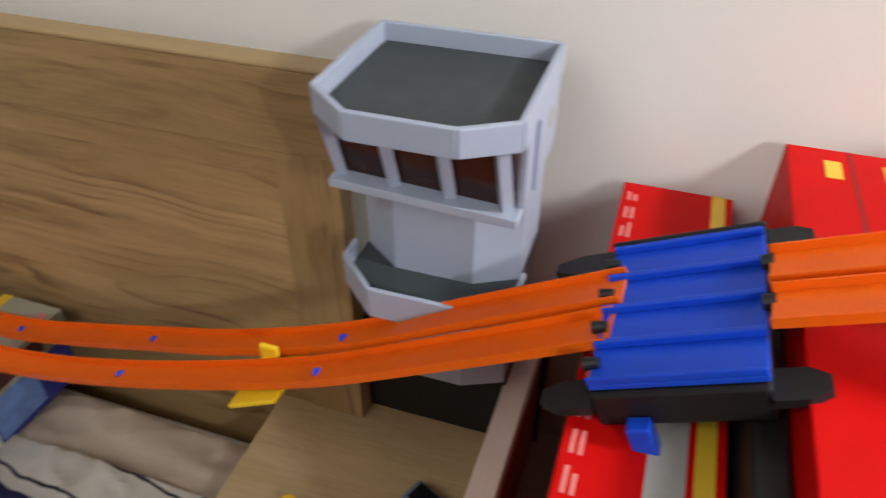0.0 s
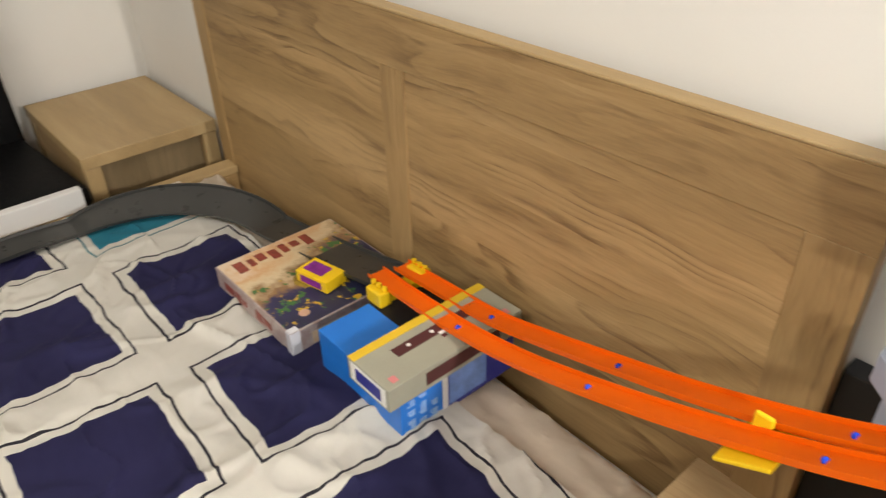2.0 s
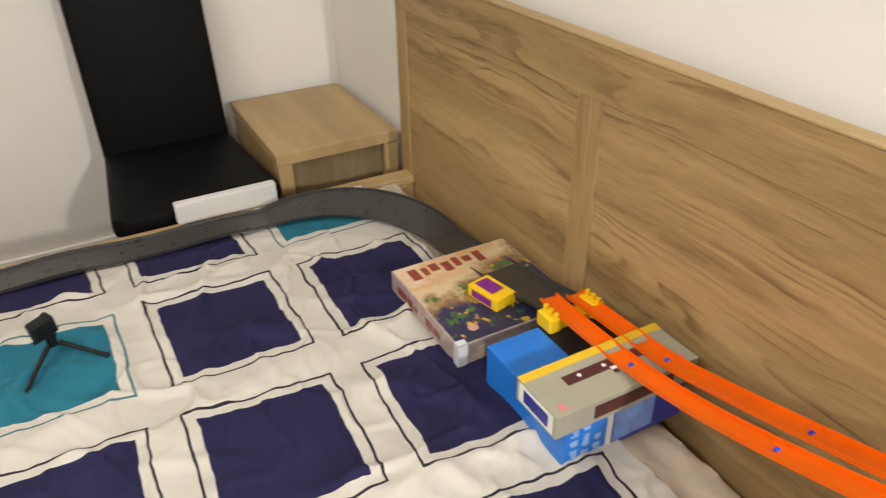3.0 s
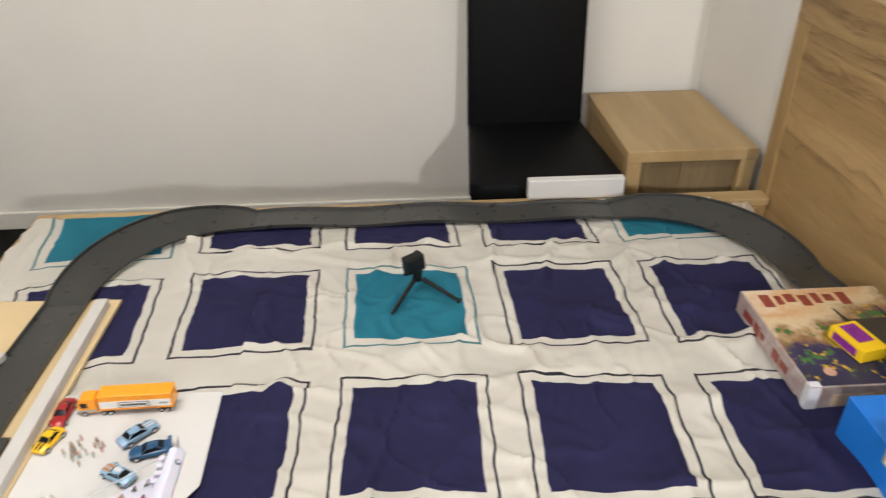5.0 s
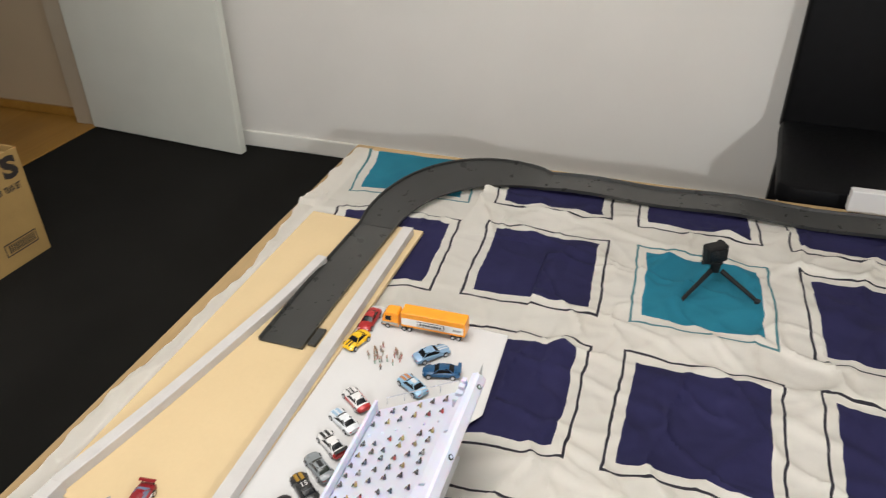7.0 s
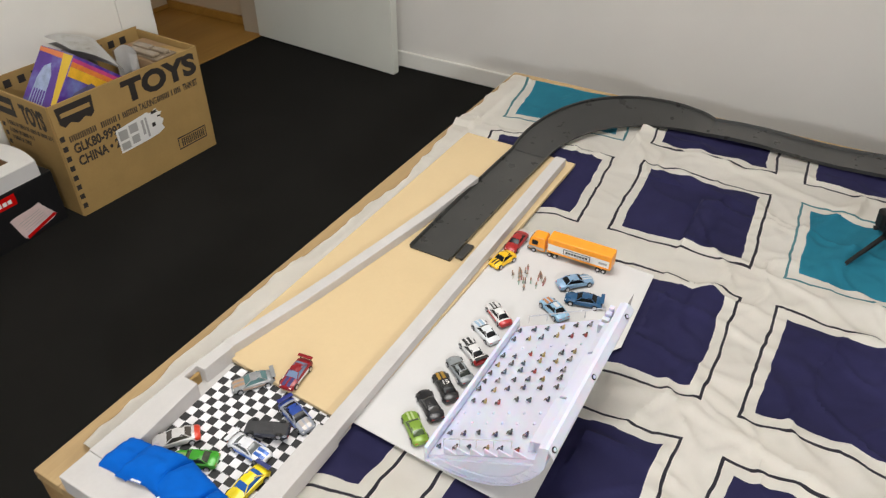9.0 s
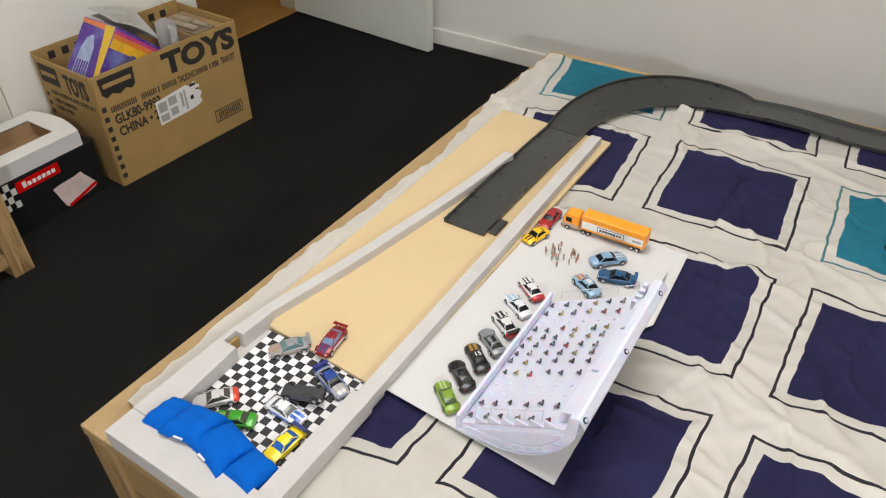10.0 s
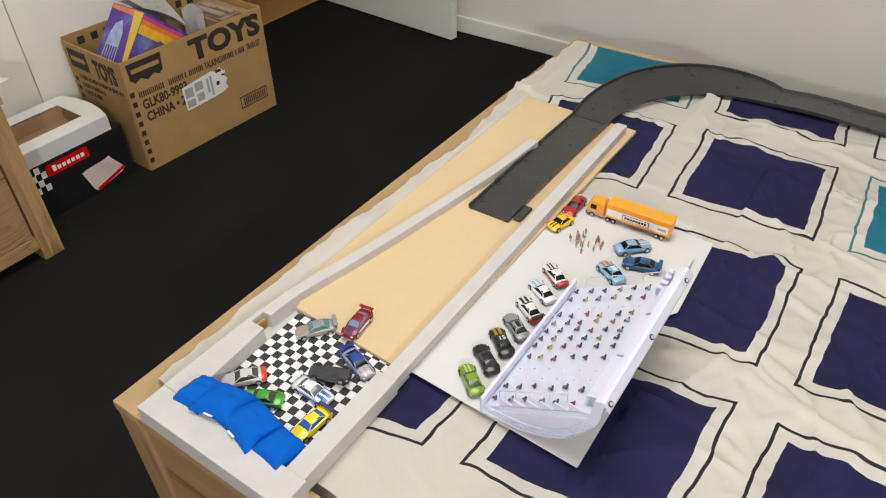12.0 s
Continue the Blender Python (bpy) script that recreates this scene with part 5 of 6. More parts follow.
for s in (1, -1):
    part("cab_band", box(0.0535, 0.0885, s * 0.0142 - 0.0004, s * 0.0142 + 0.0004, 0.009, 0.0150), grey_card, cb, "grey lower band of the cab")
part("bumper", box(0.086, 0.0915, -0.013, 0.013, 0.004, 0.009, 0.001), black_plastic, cb)
part("tractor_frame", box(0.022, 0.088, -0.010, 0.010, 0.0045, 0.0085), grey_card, truck)
tr = part("trailer", box(-0.092, 0.046, -0.0165, 0.0165, 0.012, 0.047, 0.0015), orange_paint, truck)
for s in (1, -1):
    part("side_panel", box(-0.088, 0.044, s * 0.0167 - 0.0004, s * 0.0167 + 0.0004, 0.0175, 0.0345), bar_white, tr, "white lower side panel")
    plate = part("name_plate", box(-0.048, 0.010, s * 0.0172 - 0.0004, s * 0.0172 + 0.0004, 0.0195, 0.0325, 0.0003), black_plastic, tr, "dark framed name plate")
    part("plate_field", box(-0.0465, 0.0085, s * 0.0177 - 0.0003, s * 0.0177 + 0.0003, 0.0208, 0.0312), bar_white, plate)
    for k in range(8):
        part("name_bar", box(-0.042 + 0.006 * k, -0.0375 + 0.006 * k, s * 0.0181 - 0.0003, s * 0.0181 + 0.0003, 0.0235, 0.0285), black_plastic, plate)
    part("orange_line", box(-0.088, 0.044, s * 0.0172 - 0.0003, s * 0.0172 + 0.0003, 0.0165, 0.0180), orange_paint, tr)
    part("small_print", box(-0.084, -0.066, s * 0.0172 - 0.0003, s * 0.0172 + 0.0003, 0.0235, 0.0285), grey_card, tr)
part("trailer_frame", box(-0.088, 0.040, -0.007, 0.007, 0.0075, 0.0119), black_plastic, tr)
for x in (0.076, 0.040, 0.028, -0.066, -0.078):
    for s in (1, -1):
        w = part("wheel", rod((x, s * 0.0095, 0.0055), (x, s * 0.0155, 0.0055), 0.0055, n=18), rubber, truck)
        part("rim", rod((x, s * 0.0156, 0.0055), (x, s * 0.0160, 0.0055), 0.003, n=12), chrome, w)

# ---- toy grandstand ----
FIT = Matrix.Translation((0.967, -1.513, 0.4376)) @ Matrix.Diagonal((0.981, 0.90, 0.91, 1)) @ Matrix.Translation((-0.972, 1.5385, -0.4376))
stand = thing("toy_grandstand", FIT, "lilac-white plastic toy grandstand full of tiny figures", "toy grandstand")
GX0, GX1 = 0.972, 1.292
deck = [(-1.532, 0.450), (-1.359, 0.551)]
BACK = -0.019


def deck_z(y):
    return deck[0][1] + (deck[1][1] - deck[0][1]) * (y - deck[0][0]) / (deck[1][0] - deck[0][0])


tiers = 6
outline = [(deck[0][0], deck[0][1] + 0.001), (deck[1][0], deck[1][1] + 0.001), (-1.330 + BACK, 0.556), (-1.330 + BACK, 0.546), (-1.532, 0.442)]
part("seating_deck", prism(outline, 0, GX0 + 0.004, GX1 - 0.004), white_plastic, stand)
part("front_wall", box(GX0, GX1, -1.5385, -1.5325, 0.4376, 0.472, 0.001), white_plastic, stand)
rear = [(y + BACK, z) for y, z in ((-1.338, 0.545), (-1.333, 0.588), (-1.324, 0.592), (-1.318, 0.592), (-1.321, 0.548), (-1.327, 0.534))]
part("rear_wall", prism(rear, 0, GX0, GX1), white_plastic, stand)
for a, b, inner_y, up in ((GX0 + 0.048, GX0 + 0.120, -1.363, 0.578), (GX0 + 0.1205, GX0 + 0.215, -1.368, 0.573), (GX0 + 0.2155, GX1 - 0.018, -1.374, 0.568)):
    part("rear_bench", prism([(inner_y, deck_z(inner_y) - 0.001), (inner_y + 0.002, up), (-1.3335 + BACK, up + 0.006), (-1.3385 + BACK, 0.548)], 0, a, b, 0.0006), white_plastic, stand)
belly = [(-1.536, 0.4378), (-1.50, 0.4385), (-1.455, 0.444), (-1.418, 0.458), (-1.385, 0.480), (-1.362, 0.507), (-1.346, 0.534)]
top_line = [(-1.330 + BACK, 0.548), (-1.532, 0.442)]
for x in (GX0 + 0.002, GX1 - 0.004):
    part("end_rib", prism(belly + top_line, 0, x, x + 0.003), white_plastic, stand)
shell = [(y, z) for y, z in belly] + [(y + 0.002, z + 0.004) for y, z in belly[::-1]]
part("curved_underside", prism(shell, 0, GX0, GX1 + 0.002), white_plastic, stand, smooth=True)
inner = [(y + (-1.43 - y) * 0.16, z + (0.565 - z) * 0.17) for y, z in belly]
bow = curve_through([(GX1 + 0.001, y, z) for y, z in inner], 3)
for a, b in zip(bow, bow[1:]):
    part("inner_bow", rod(a, b, 0.0013, n=6), white_plastic, stand)
outer_line = curve_through([(GX1 + 0.001, y, z + 0.001) for y, z in belly], 3)
for k in range(4, len(bow) - 2, 2):
    part("strut", rod(outer_line[k], bow[k + 1], 0.0008, n=6), white_plastic, stand)
    part("strut", rod(bow[k + 1], outer_line[k + 2], 0.0008, n=6), white_plastic, stand)
for x in (GX1 - 0.006,):
    saw = []
    for k in range(6):
        y = -1.505 + 0.023 * k
        saw += [(y, deck_z(y) + 0.004), (y, deck_z(y) + 0.020), (y + 0.0215, deck_z(y) + 0.020 - 0.004)]
    saw += [(-1.366, deck_z(-1.366) + 0.004)]
    part("stepped_side", prism(saw, 0, x, x + 0.0018), white_plastic, stand)
for y0, y1, x in ((-1.515, -1.375, GX0 - 0.002), (-1.515, -1.40, GX1 - 0.020)):
    rail = part("handrail", rod((x, y0, deck_z(y0) + 0.021), (x, y1, deck_z(y1) + 0.022), 0.0010, n=8), clear_white, stand, "clear plastic handrail")
    for k in range(5):
        y = y0 + (y1 - y0) * k / 4
        part("baluster", rod((x, y, deck_z(y) + 0.003), (x, y, deck_z(y) + 0.0215), 0.0006, n=6), clear_white, rail)
part("fascia", prism([(y + BACK, z) for y, z in ((-1.3185, 0.593), (-1.309, 0.581), (-1.309, 0.576), (-1.3185, 0.588))], 0, GX0, GX1), white_plastic, stand)
for x in (GX0 + 0.026, GX0 + 0.170, GX0 + 0.312):
    p = Vector((x, -1.3130 + BACK, 0.5870))
    q_ = Vector((0, 0.707, 0.707))
    clip = part("clip_ring", rod(p, p + q_ * 0.0012, 0.0045, n=16), black_plastic, stand, "dark round clip")
    part("clip_middle", rod(p + q_ * 0.0013, p + q_ * 0.0018, 0.0028, n=14), white_plastic, clip)
for k in range(4):
    part("end_step", box(GX0 + 0.008 + 0.010 * k, GX0 + 0.0165 + 0.010 * k, -1.366 - 0.002 * k, -1.3575, 0.5505, 0.584 - 0.005 * k, 0.0006), white_plastic, stand)
part("corner_spike", prism([(y + BACK, z) for y, z in ((-1.322, 0.588), (-1.316, 0.588), (-1.314, 0.617))], 0, GX0, GX0 + 0.002), grey_card, stand)


def figure(name, seated, cloth):
    """A plain tiny moulded figure in one mesh."""
    bm = bmesh.new()
    if seated:
        rod((0, 0.0004, 0.0012), (0, 0.0014, 0.0078), 0.0019, 0.0016, 8, bm)
        for s in (1, -1):
            rod((s * 0.0010, 0, 0.0014), (s * 0.0013, -0.0042, 0.0030), 0.0010, 0.0009, 6, bm)
            rod((s * 0.0013, -0.0042, 0.0030), (s * 0.0013, -0.0056, 0.0002), 0.0008, 0.0007, 6, bm)
            rod((s * 0.0019, 0.0012, 0.0072), (s * 0.0020, -0.0026, 0.0040), 0.0007, 0.0006, 6, bm)
        top = 0.0098
    else:
        for s in (1, -1):
            rod((s * 0.0011, s * 0.0004, 0.0), (s * 0.0007, 0, 0.0064), 0.0007, 0.0009, 6, bm)
            rod((s * 0.0017, 0, 0.0105), (s * 0.0022, -0.0012 * s, 0.0062), 0.0006, 0.0005, 6, bm)
        rod((0, 0, 0.0060), (0, 0, 0.0112), 0.0015, 0.0013, 8, bm)
        top = 0.0132
    bmesh.ops.create_icosphere(bm, subdivisions=2, radius=0.0015, matrix=Matrix.Translation((0, 0.0014 if seated else 0, top)))
    bmesh.ops.scale(bm, vec=(0.96, 0.96, 1.04), verts=bm.verts)
    return single(name, bm, cloth, pose(0, 0, -5), "tiny moulded figure seated on the toy grandstand" if seated else "tiny moulded figure standing on the white paper", "figurine", "seated figurines" if seated else "standing figurines")


def figure_paint(top, legs, head):
    """Painted in zones: legs to the front, torso, head."""
    n = Nodes("figure_paint")
    split = n.add("ShaderNodeSeparateXYZ")
    n.put(split.inputs[0], n.coord)
    wobble = n.math("MULTIPLY", n.noise(420.0), 0.002)
    body = n.mix(n.math("LESS_THAN", n.math("ADD", split.outputs[1], wobble), -0.0007), top, legs)
    tint = n.mix(n.math("GREATER_THAN", split.outputs[2], 0.0092), body, head)
    return n.finish(tint, 0.6, 0.0, n.noise(600.0), 0.1, 0.0003)


SKIN, HAIR = (0.42, 0.25, 0.17), (0.055, 0.040, 0.032)
cloths = [figure_paint(*c) for c in (((0.10, 0.10, 0.10), (0.16, 0.14, 0.13), HAIR), ((0.40, 0.37, 0.34), (0.10, 0.09, 0.10), HAIR), ((0.07, 0.075, 0.13), (0.26, 0.20, 0.16), HAIR), ((0.42, 0.07, 0.06), (0.12, 0.10, 0.10), HAIR), ((0.46, 0.36, 0.14), (0.10, 0.09, 0.09), SKIN), ((0.11, 0.14, 0.18), (0.05, 0.05, 0.06), HAIR))]
rng = random.Random(4)
seated = [figure("seated_figurine", True, c) for c in cloths]
used = set()
rows_y = [-1.519 + 0.0262 * k for k in range(tiers)]
spots = []
for k in range(tiers):
    for share in (0.055, 0.13, 0.28, 0.345, 0.415, 0.485, 0.55, 0.64, 0.86, 0.95):
        x = GX0 + 0.006 + 0.31 * share + rng.uniform(-0.003, 0.003)
        spots.append((x, rows_y[k] + rng.uniform(-0.003, 0.003)))
for i, (x, y) in enumerate(spots):
    w = rng.choices(range(6), (4.5, 3.5, 3.5, 2.0, 1.8, 2))[0]
    m = Matrix.Translation(FIT @ Vector((x, y, deck_z(y) + 0.0008))) @ pose(0, 0, 0, 0, 0, rng.uniform(-30, 30))
    if w in used:
        copy_thing(seated[w], m)
    else:
        seated[w].matrix_world = m
        used.add(w)
for k in range(tiers):
    for share in (0.20, 0.715, 0.785):
        y = rows_y[k]
        part("peg", rod((GX0 + 0.006 + 0.31 * share, y, deck_z(y) - 0.001), (GX0 + 0.006 + 0.31 * share, y, deck_z(y) + 0.0036), 0.0028, 0.0020, 8), white_plastic, stand)
FAIR = (0.34, 0.24, 0.17)
pale = [figure_paint(*c) for c in (((0.58, 0.58, 0.52), (0.62, 0.60, 0.55), FAIR), ((0.30, 0.42, 0.34), (0.40, 0.36, 0.32), SKIN), ((0.52, 0.20, 0.18), (0.55, 0.50, 0.46), FAIR), ((0.24, 0.21, 0.20), (0.42, 0.38, 0.33), SKIN))]
standing = [figure("standing_figurine", False, c) for c in pale]
for i in range(24):
    a, r = rng.uniform(0, 6.28), 0.033 * math.sqrt(rng.random())
    m = pose(0.832 + r * math.cos(a) * 0.982, -1.551 + r * math.sin(a), 0.4358, 0, 0, rng.uniform(0, 360))
    if i < 4:
        standing[i].matrix_world = m
    else:
        copy_thing(standing[i % 4], m)

# ---- by the far wall ----
toys = thing("cardboard_carton", pose(0.188, -3.086, 0, 0, 0, -2.4) @ Matrix.Diagonal((0.965, 0.84, 0.985, 1.0)), "open brown cardboard carton packed with toys and papers", "carton")
CW, CD, CH = 0.583, 0.36, 0.385
part("front", box(0, CW, -0.003, 0.003, 0, CH, 0.001), carton, toys)
part("back", box(0, CW, -CD - 0.003, -CD + 0.003, 0, CH + 0.01, 0.001), carton, toys)
part("side", box(-0.003, 0.003, -CD + 0.0035, -0.0035, 0, CH, 0.001), carton, toys)
part("side", box(CW - 0.003, CW + 0.003, -CD + 0.0035, -0.0035, 0, CH, 0.001), carton, toys)
part("bottom", box(0.0035, CW - 0.0035, -CD + 0.0035, -0.0035, 0.002, 0.008), carton_in, toys)
# the front faces +y: letters read from high x to low x
face = Matrix.Rotation(math.pi, 4, "Z") @ Matrix.Rotation(math.pi / 2, 4, "X")


def on_front(x, z):
    return Matrix.Translation((x, 0.0034, z)) @ face


lettering("TOYS", 0.125, on_front(0.324, 0.300) @ Matrix.Diagonal((0.98, 0.77, 1, 1)), ink, toys, "printed_word", 0.05)
lettering("GLK80-9993", 0.042, on_front(0.545, 0.214) @ Matrix.Diagonal((0.82, 1.05, 1, 1)), ink, toys, "printed_word", 0.03)
lettering("CHINA \u2022 2", 0.042, on_front(0.542, 0.170) @ Matrix.Diagonal((0.82, 1.05, 1, 1)), ink, toys, "printed_word", 0.03)
for x1_, x0_ in ((0.548, 0.446), (0.432, 0.372), (0.366, 0.356), (0.349, 0.290), (0.206, 0.150), (0.145, 0.137), (0.132, 0.098)):
    k = x1_
    while k - 0.0055 > x0_:
        part("print_bar", box(k - 0.0046, k, 0.0031, 0.0036, 0.255, 0.275), ink, toys, "dark bar of print")
        k -= 0.0076
lettering("TALKING", 0.032, on_front(0.283, 0.254) @ Matrix.Diagonal((0.55, 1, 1, 1)), ink, toys, "printed_word", 0.02)
lettering("TRAIN SET", 0.032, on_front(0.092, 0.254) @ Matrix.Diagonal((0.42, 1, 1, 1)), ink, toys, "printed_word", 0.02)
part("logo_patch", prism([(0.565, 0.372), (0.435, 0.372), (0.44, 0.318), (0.455, 0.306), (0.475, 0.316), (0.50, 0.304), (0.525, 0.316), (0.548, 0.306), (0.562, 0.320)], 1, 0.0031, 0.0038), ink, toys, "dark scalloped logo patch")
part("logo_bar", box(0.448, 0.552, 0.0039, 0.0043, 0.338, 0.352), carton, toys)
lab = part("paper_label", prism([(0.390, 0.142), (0.392, 0.226), (0.262, 0.240), (0.248, 0.232), (0.224, 0.241), (0.216, 0.226), (0.204, 0.222), (0.214, 0.206), (0.201, 0.192), (0.212, 0.178), (0.206, 0.160), (0.232, 0.150), (0.268, 0.146)], 1, 0.0044, 0.0050), bar_white, toys, "torn white paper label")
for x0_, x1_, z0_, z1_ in ((0.350, 0.384, 0.150, 0.175), (0.350, 0.384, 0.184, 0.218), (0.310, 0.340, 0.156, 0.184), (0.308, 0.342, 0.194, 0.224), (0.268, 0.276, 0.155, 0.225), (0.282, 0.292, 0.170, 0.222)):
    part("label_print", box(x0_, x1_, 0.0051, 0.0054, z0_, z1_), grey_card, lab)
for x0_, x1_, z0_, z1_ in ((0.222, 0.246, 0.226, 0.236), (0.212, 0.224, 0.208, 0.214), (0.238, 0.252, 0.182, 0.196)):
    part("label_print", box(x0_, x1_, 0.0051, 0.0055, z0_, z1_), ink, lab, "dark torn print")
for a, b, c, d in ((0.035, 0.165, 0.052, 0.056), (0.035, 0.165, 0.094, 0.098), (0.035, 0.038, 0.056, 0.094), (0.162, 0.165, 0.056, 0.094)):
    part("printed_frame", box(a, b, 0.0031, 0.0038, c, d), ink, toys)
for k in range(12):
    part("frame_bar", box(0.045 + 0.009 * k, 0.050 + 0.009 * k, 0.0031, 0.0038, 0.060, 0.090), ink, toys)
for k in range(8):
    part("edge_mark", box(0.562, 0.578, 0.0031, 0.0038, 0.028 + 0.034 * k, 0.045 + 0.034 * k), ink, toys)
on_side = Matrix.Rotation(math.pi / 2, 4, "Z") @ Matrix.Rotation(math.pi / 2, 4, "X")
lettering("TOYS", 0.085, Matrix.Translation((CW + 0.0034, -0.175, 0.300)) @ on_side @ Matrix.Diagonal((0.64, 1, 1, 1)), ink, toys, "printed_word", 0.045)
part("logo_patch", box(CW + 0.0031, CW + 0.0038, -0.335, -0.215, 0.305, 0.368), ink, toys)
part("logo_bar", box(CW + 0.0039, CW + 0.0043, -0.322, -0.230, 0.330, 0.345), carton, toys)
for z, ends in ((0.268, (-0.30, -0.02)), (0.240, (-0.30, -0.15)), (0.214, (-0.30, -0.19))):
    k = ends[0]
    while k < ends[1]:
        part("print_bar", box(CW + 0.0031, CW + 0.0036, k, k + 0.0045, z, z + 0.015), ink, toys)
        k += 0.0078 if int(k * 1000) % 5 else 0.013
for k in range(8):
    part("edge_mark", box(CW + 0.0031, CW + 0.0036, -0.340, -0.322, 0.035 + 0.031 * k, 0.050 + 0.031 * k), ink, toys)
for k in range(10):
    part("inner_mark", box(CW - 0.075 - 0.05 * k, CW - 0.050 - 0.05 * k, -CD + 0.0031, -CD + 0.0038, 0.352, 0.377), ink, toys)
pic = picture_material("purple_print_box", (0.06, 0.02, 0.20), (0.10, 0.035, 0.30), (0.20, 0.26, 0.55), scale=8)
purple_box = thing("purple_toy_box", pose(0.594, -3.142, 0.479, 0, -41, 0) @ Matrix.Scale(0.96, 4), "purple toy carton with a yellow sunset print, leaning", "toy box")
part("carton", box(-0.26, 0, -0.158, 0.0, -0.198, 0, 0.002), pic, purple_box)
grey_blue_print = surface("grey_blue_print", (0.33, 0.40, 0.58), 0.4, vary=0.3, scale=40)
part("yellow_panel", prism([(-0.045, -0.004), (-0.002, -0.004), (-0.002, -0.19), (-0.020, -0.19)], 0, 0.0002, 0.0009), yellow_card, purple_box)
part("orange_panel", prism([(-0.156, -0.003), (-0.046, -0.003), (-0.042, -0.022), (-0.156, -0.016)], 0, 0.0002, 0.0009), surface("sunset_print", (0.70, 0.20, 0.06), 0.4), purple_box)
part("grey_picture", prism([(-0.130, -0.19), (-0.062, -0.19), (-0.066, -0.085), (-0.085, -0.045), (-0.112, -0.06), (-0.126, -0.10)], 0, 0.0002, 0.0009), grey_blue_print, purple_box, "pale grey building picture")
for k in range(5):
    part("picture_slot", box(0.001, 0.0015, -0.122 + 0.012 * k, -0.115 + 0.012 * k, -0.185, -0.135), pic, purple_box)
for k, (c, z1_, z0_) in enumerate((((0.55, 0.06, 0.22), -0.010, -0.022), ((0.75, 0.22, 0.05), -0.0222, -0.038), ((0.80, 0.45, 0.03), -0.0382, -0.070))):
    part("sunset_band", box(-0.258, -0.002, 0.0002, 0.0009, z0_, z1_), surface("sunset_print", c, 0.4, vary=0.2, scale=30), purple_box)
part("hill_picture", prism([(-0.25, -0.19), (-0.02, -0.19), (-0.045, -0.11), (-0.09, -0.062), (-0.14, -0.075), (-0.20, -0.13)], 1, 0.0010, 0.0016), surface("hill_print", (0.13, 0.12, 0.22), 0.4, vary=0.4, scale=30), purple_box)


def curled(w, h, amp, seed, t=0.0015):
    bm = bmesh.new()
    grid = [[bm.verts.new((w * i / 10, amp * math.sin(i * 0.5 + j * 0.25 + seed) + 0.3 * amp * j / 8, h * j / 8)) for i in range(11)] for j in range(9)]
    for a, b in zip(grid, grid[1:]):
        for i in range(10):
            bm.faces.new((a[i], a[i + 1], b[i + 1], b[i]))
    bmesh.ops.solidify(bm, geom=bm.faces[:], thickness=t)
    return bm


for k, (x, y, w, h) in enumerate(((0.395, -3.362, 0.15, 0.405), (0.385, -3.345, 0.16, 0.412), (0.392, -3.328, 0.14, 0.400))):
    single("booklet", curled(w, h, 0.008, k * 0.5), (grey_card, paper_white, grey_card)[k], pose(x, y, 0.012, 0, 3, 3 * k), "curled printed booklet standing in the carton", "booklet", "booklets in the carton", smooth=True)


def rolled(rx, ry, h, turns, t=0.0012):
    """A sheet rolled up on end, its top edge cut aslant."""
    bm = bmesh.new()
    grid = []
    for i in range(49):
        a = 2 * math.pi * turns * i / 48 + 0.6
        k = 1 - 0.16 * i / 48
        grid.append([bm.verts.new((rx * k * math.cos(a), ry * k * math.sin(a), z)) for z in (0.0, h * 0.5, h - 0.02 * math.sin(a) ** 2)])
    for a, b in zip(grid, grid[1:]):
        for j in range(2):
            bm.faces.new((a[j], b[j], b[j + 1], a[j + 1]))
    bmesh.ops.solidify(bm, geom=bm.faces[:], thickness=t)
    return bm


def leaf_pages(a, b, c, d, t, bulge):
    """Pages of a magazine: a bulging four-cornered sheaf."""
    bm = bmesh.new()
    a, b, c, d = (Vector(p) for p in (a, b, c, d))
    grid = []
    for j in range(9):
        v = j / 8
        line = []
        for i in range(9):
            u = i / 8
            p = (a.lerp(b, u)).lerp(d.lerp(c, u), v)
            p.z += bulge * math.sin(math.pi * u) ** 0.8 + 0.3 * bulge * math.sin(math.pi * v)
            line.append(bm.verts.new(p))
        grid.append(line)
    for p, q in zip(grid, grid[1:]):
        for i in range(8):
            bm.faces.new((p[i], p[i + 1], q[i + 1], q[i]))
    bmesh.ops.solidify(bm, geom=bm.faces[:], thickness=t)
    bmesh.ops.recalc_face_normals(bm, faces=bm.faces[:])
    return bm


page_print = picture_material("magazine_page_print", (0.16, 0.13, 0.11), (0.66, 0.64, 0.58), (0.77, 0.76, 0.73), (0.79, 0.78, 0.76), scale=17)
open_mag = thing("open_magazine", I4, "open printed magazine lying bent over the toys in the carton", "magazine")
corners = ((0.539, -3.361, 0.476), (0.425, -3.282, 0.448), (0.452, -3.150, 0.388), (0.548, -3.215, 0.462))
middle = Vector((0.491, -3.252, 0.4435))
part("pages", leaf_pages(*corners, 0.006, 0.010), bar_white, open_mag, smooth=True)
part("printed_page", leaf_pages(*[middle + (Vector(p) - middle) * 0.86 + Vector((0, 0, 0.0016)) for p in corners], 0.0005, 0.0100), page_print, open_mag, smooth=True)
part("back_pages", leaf_pages((0.525, -3.372, 0.445), (0.405, -3.300, 0.425), (0.425, -3.165, 0.362), (0.530, -3.225, 0.430), 0.004, 0.008), grey_card, open_mag, smooth=True)

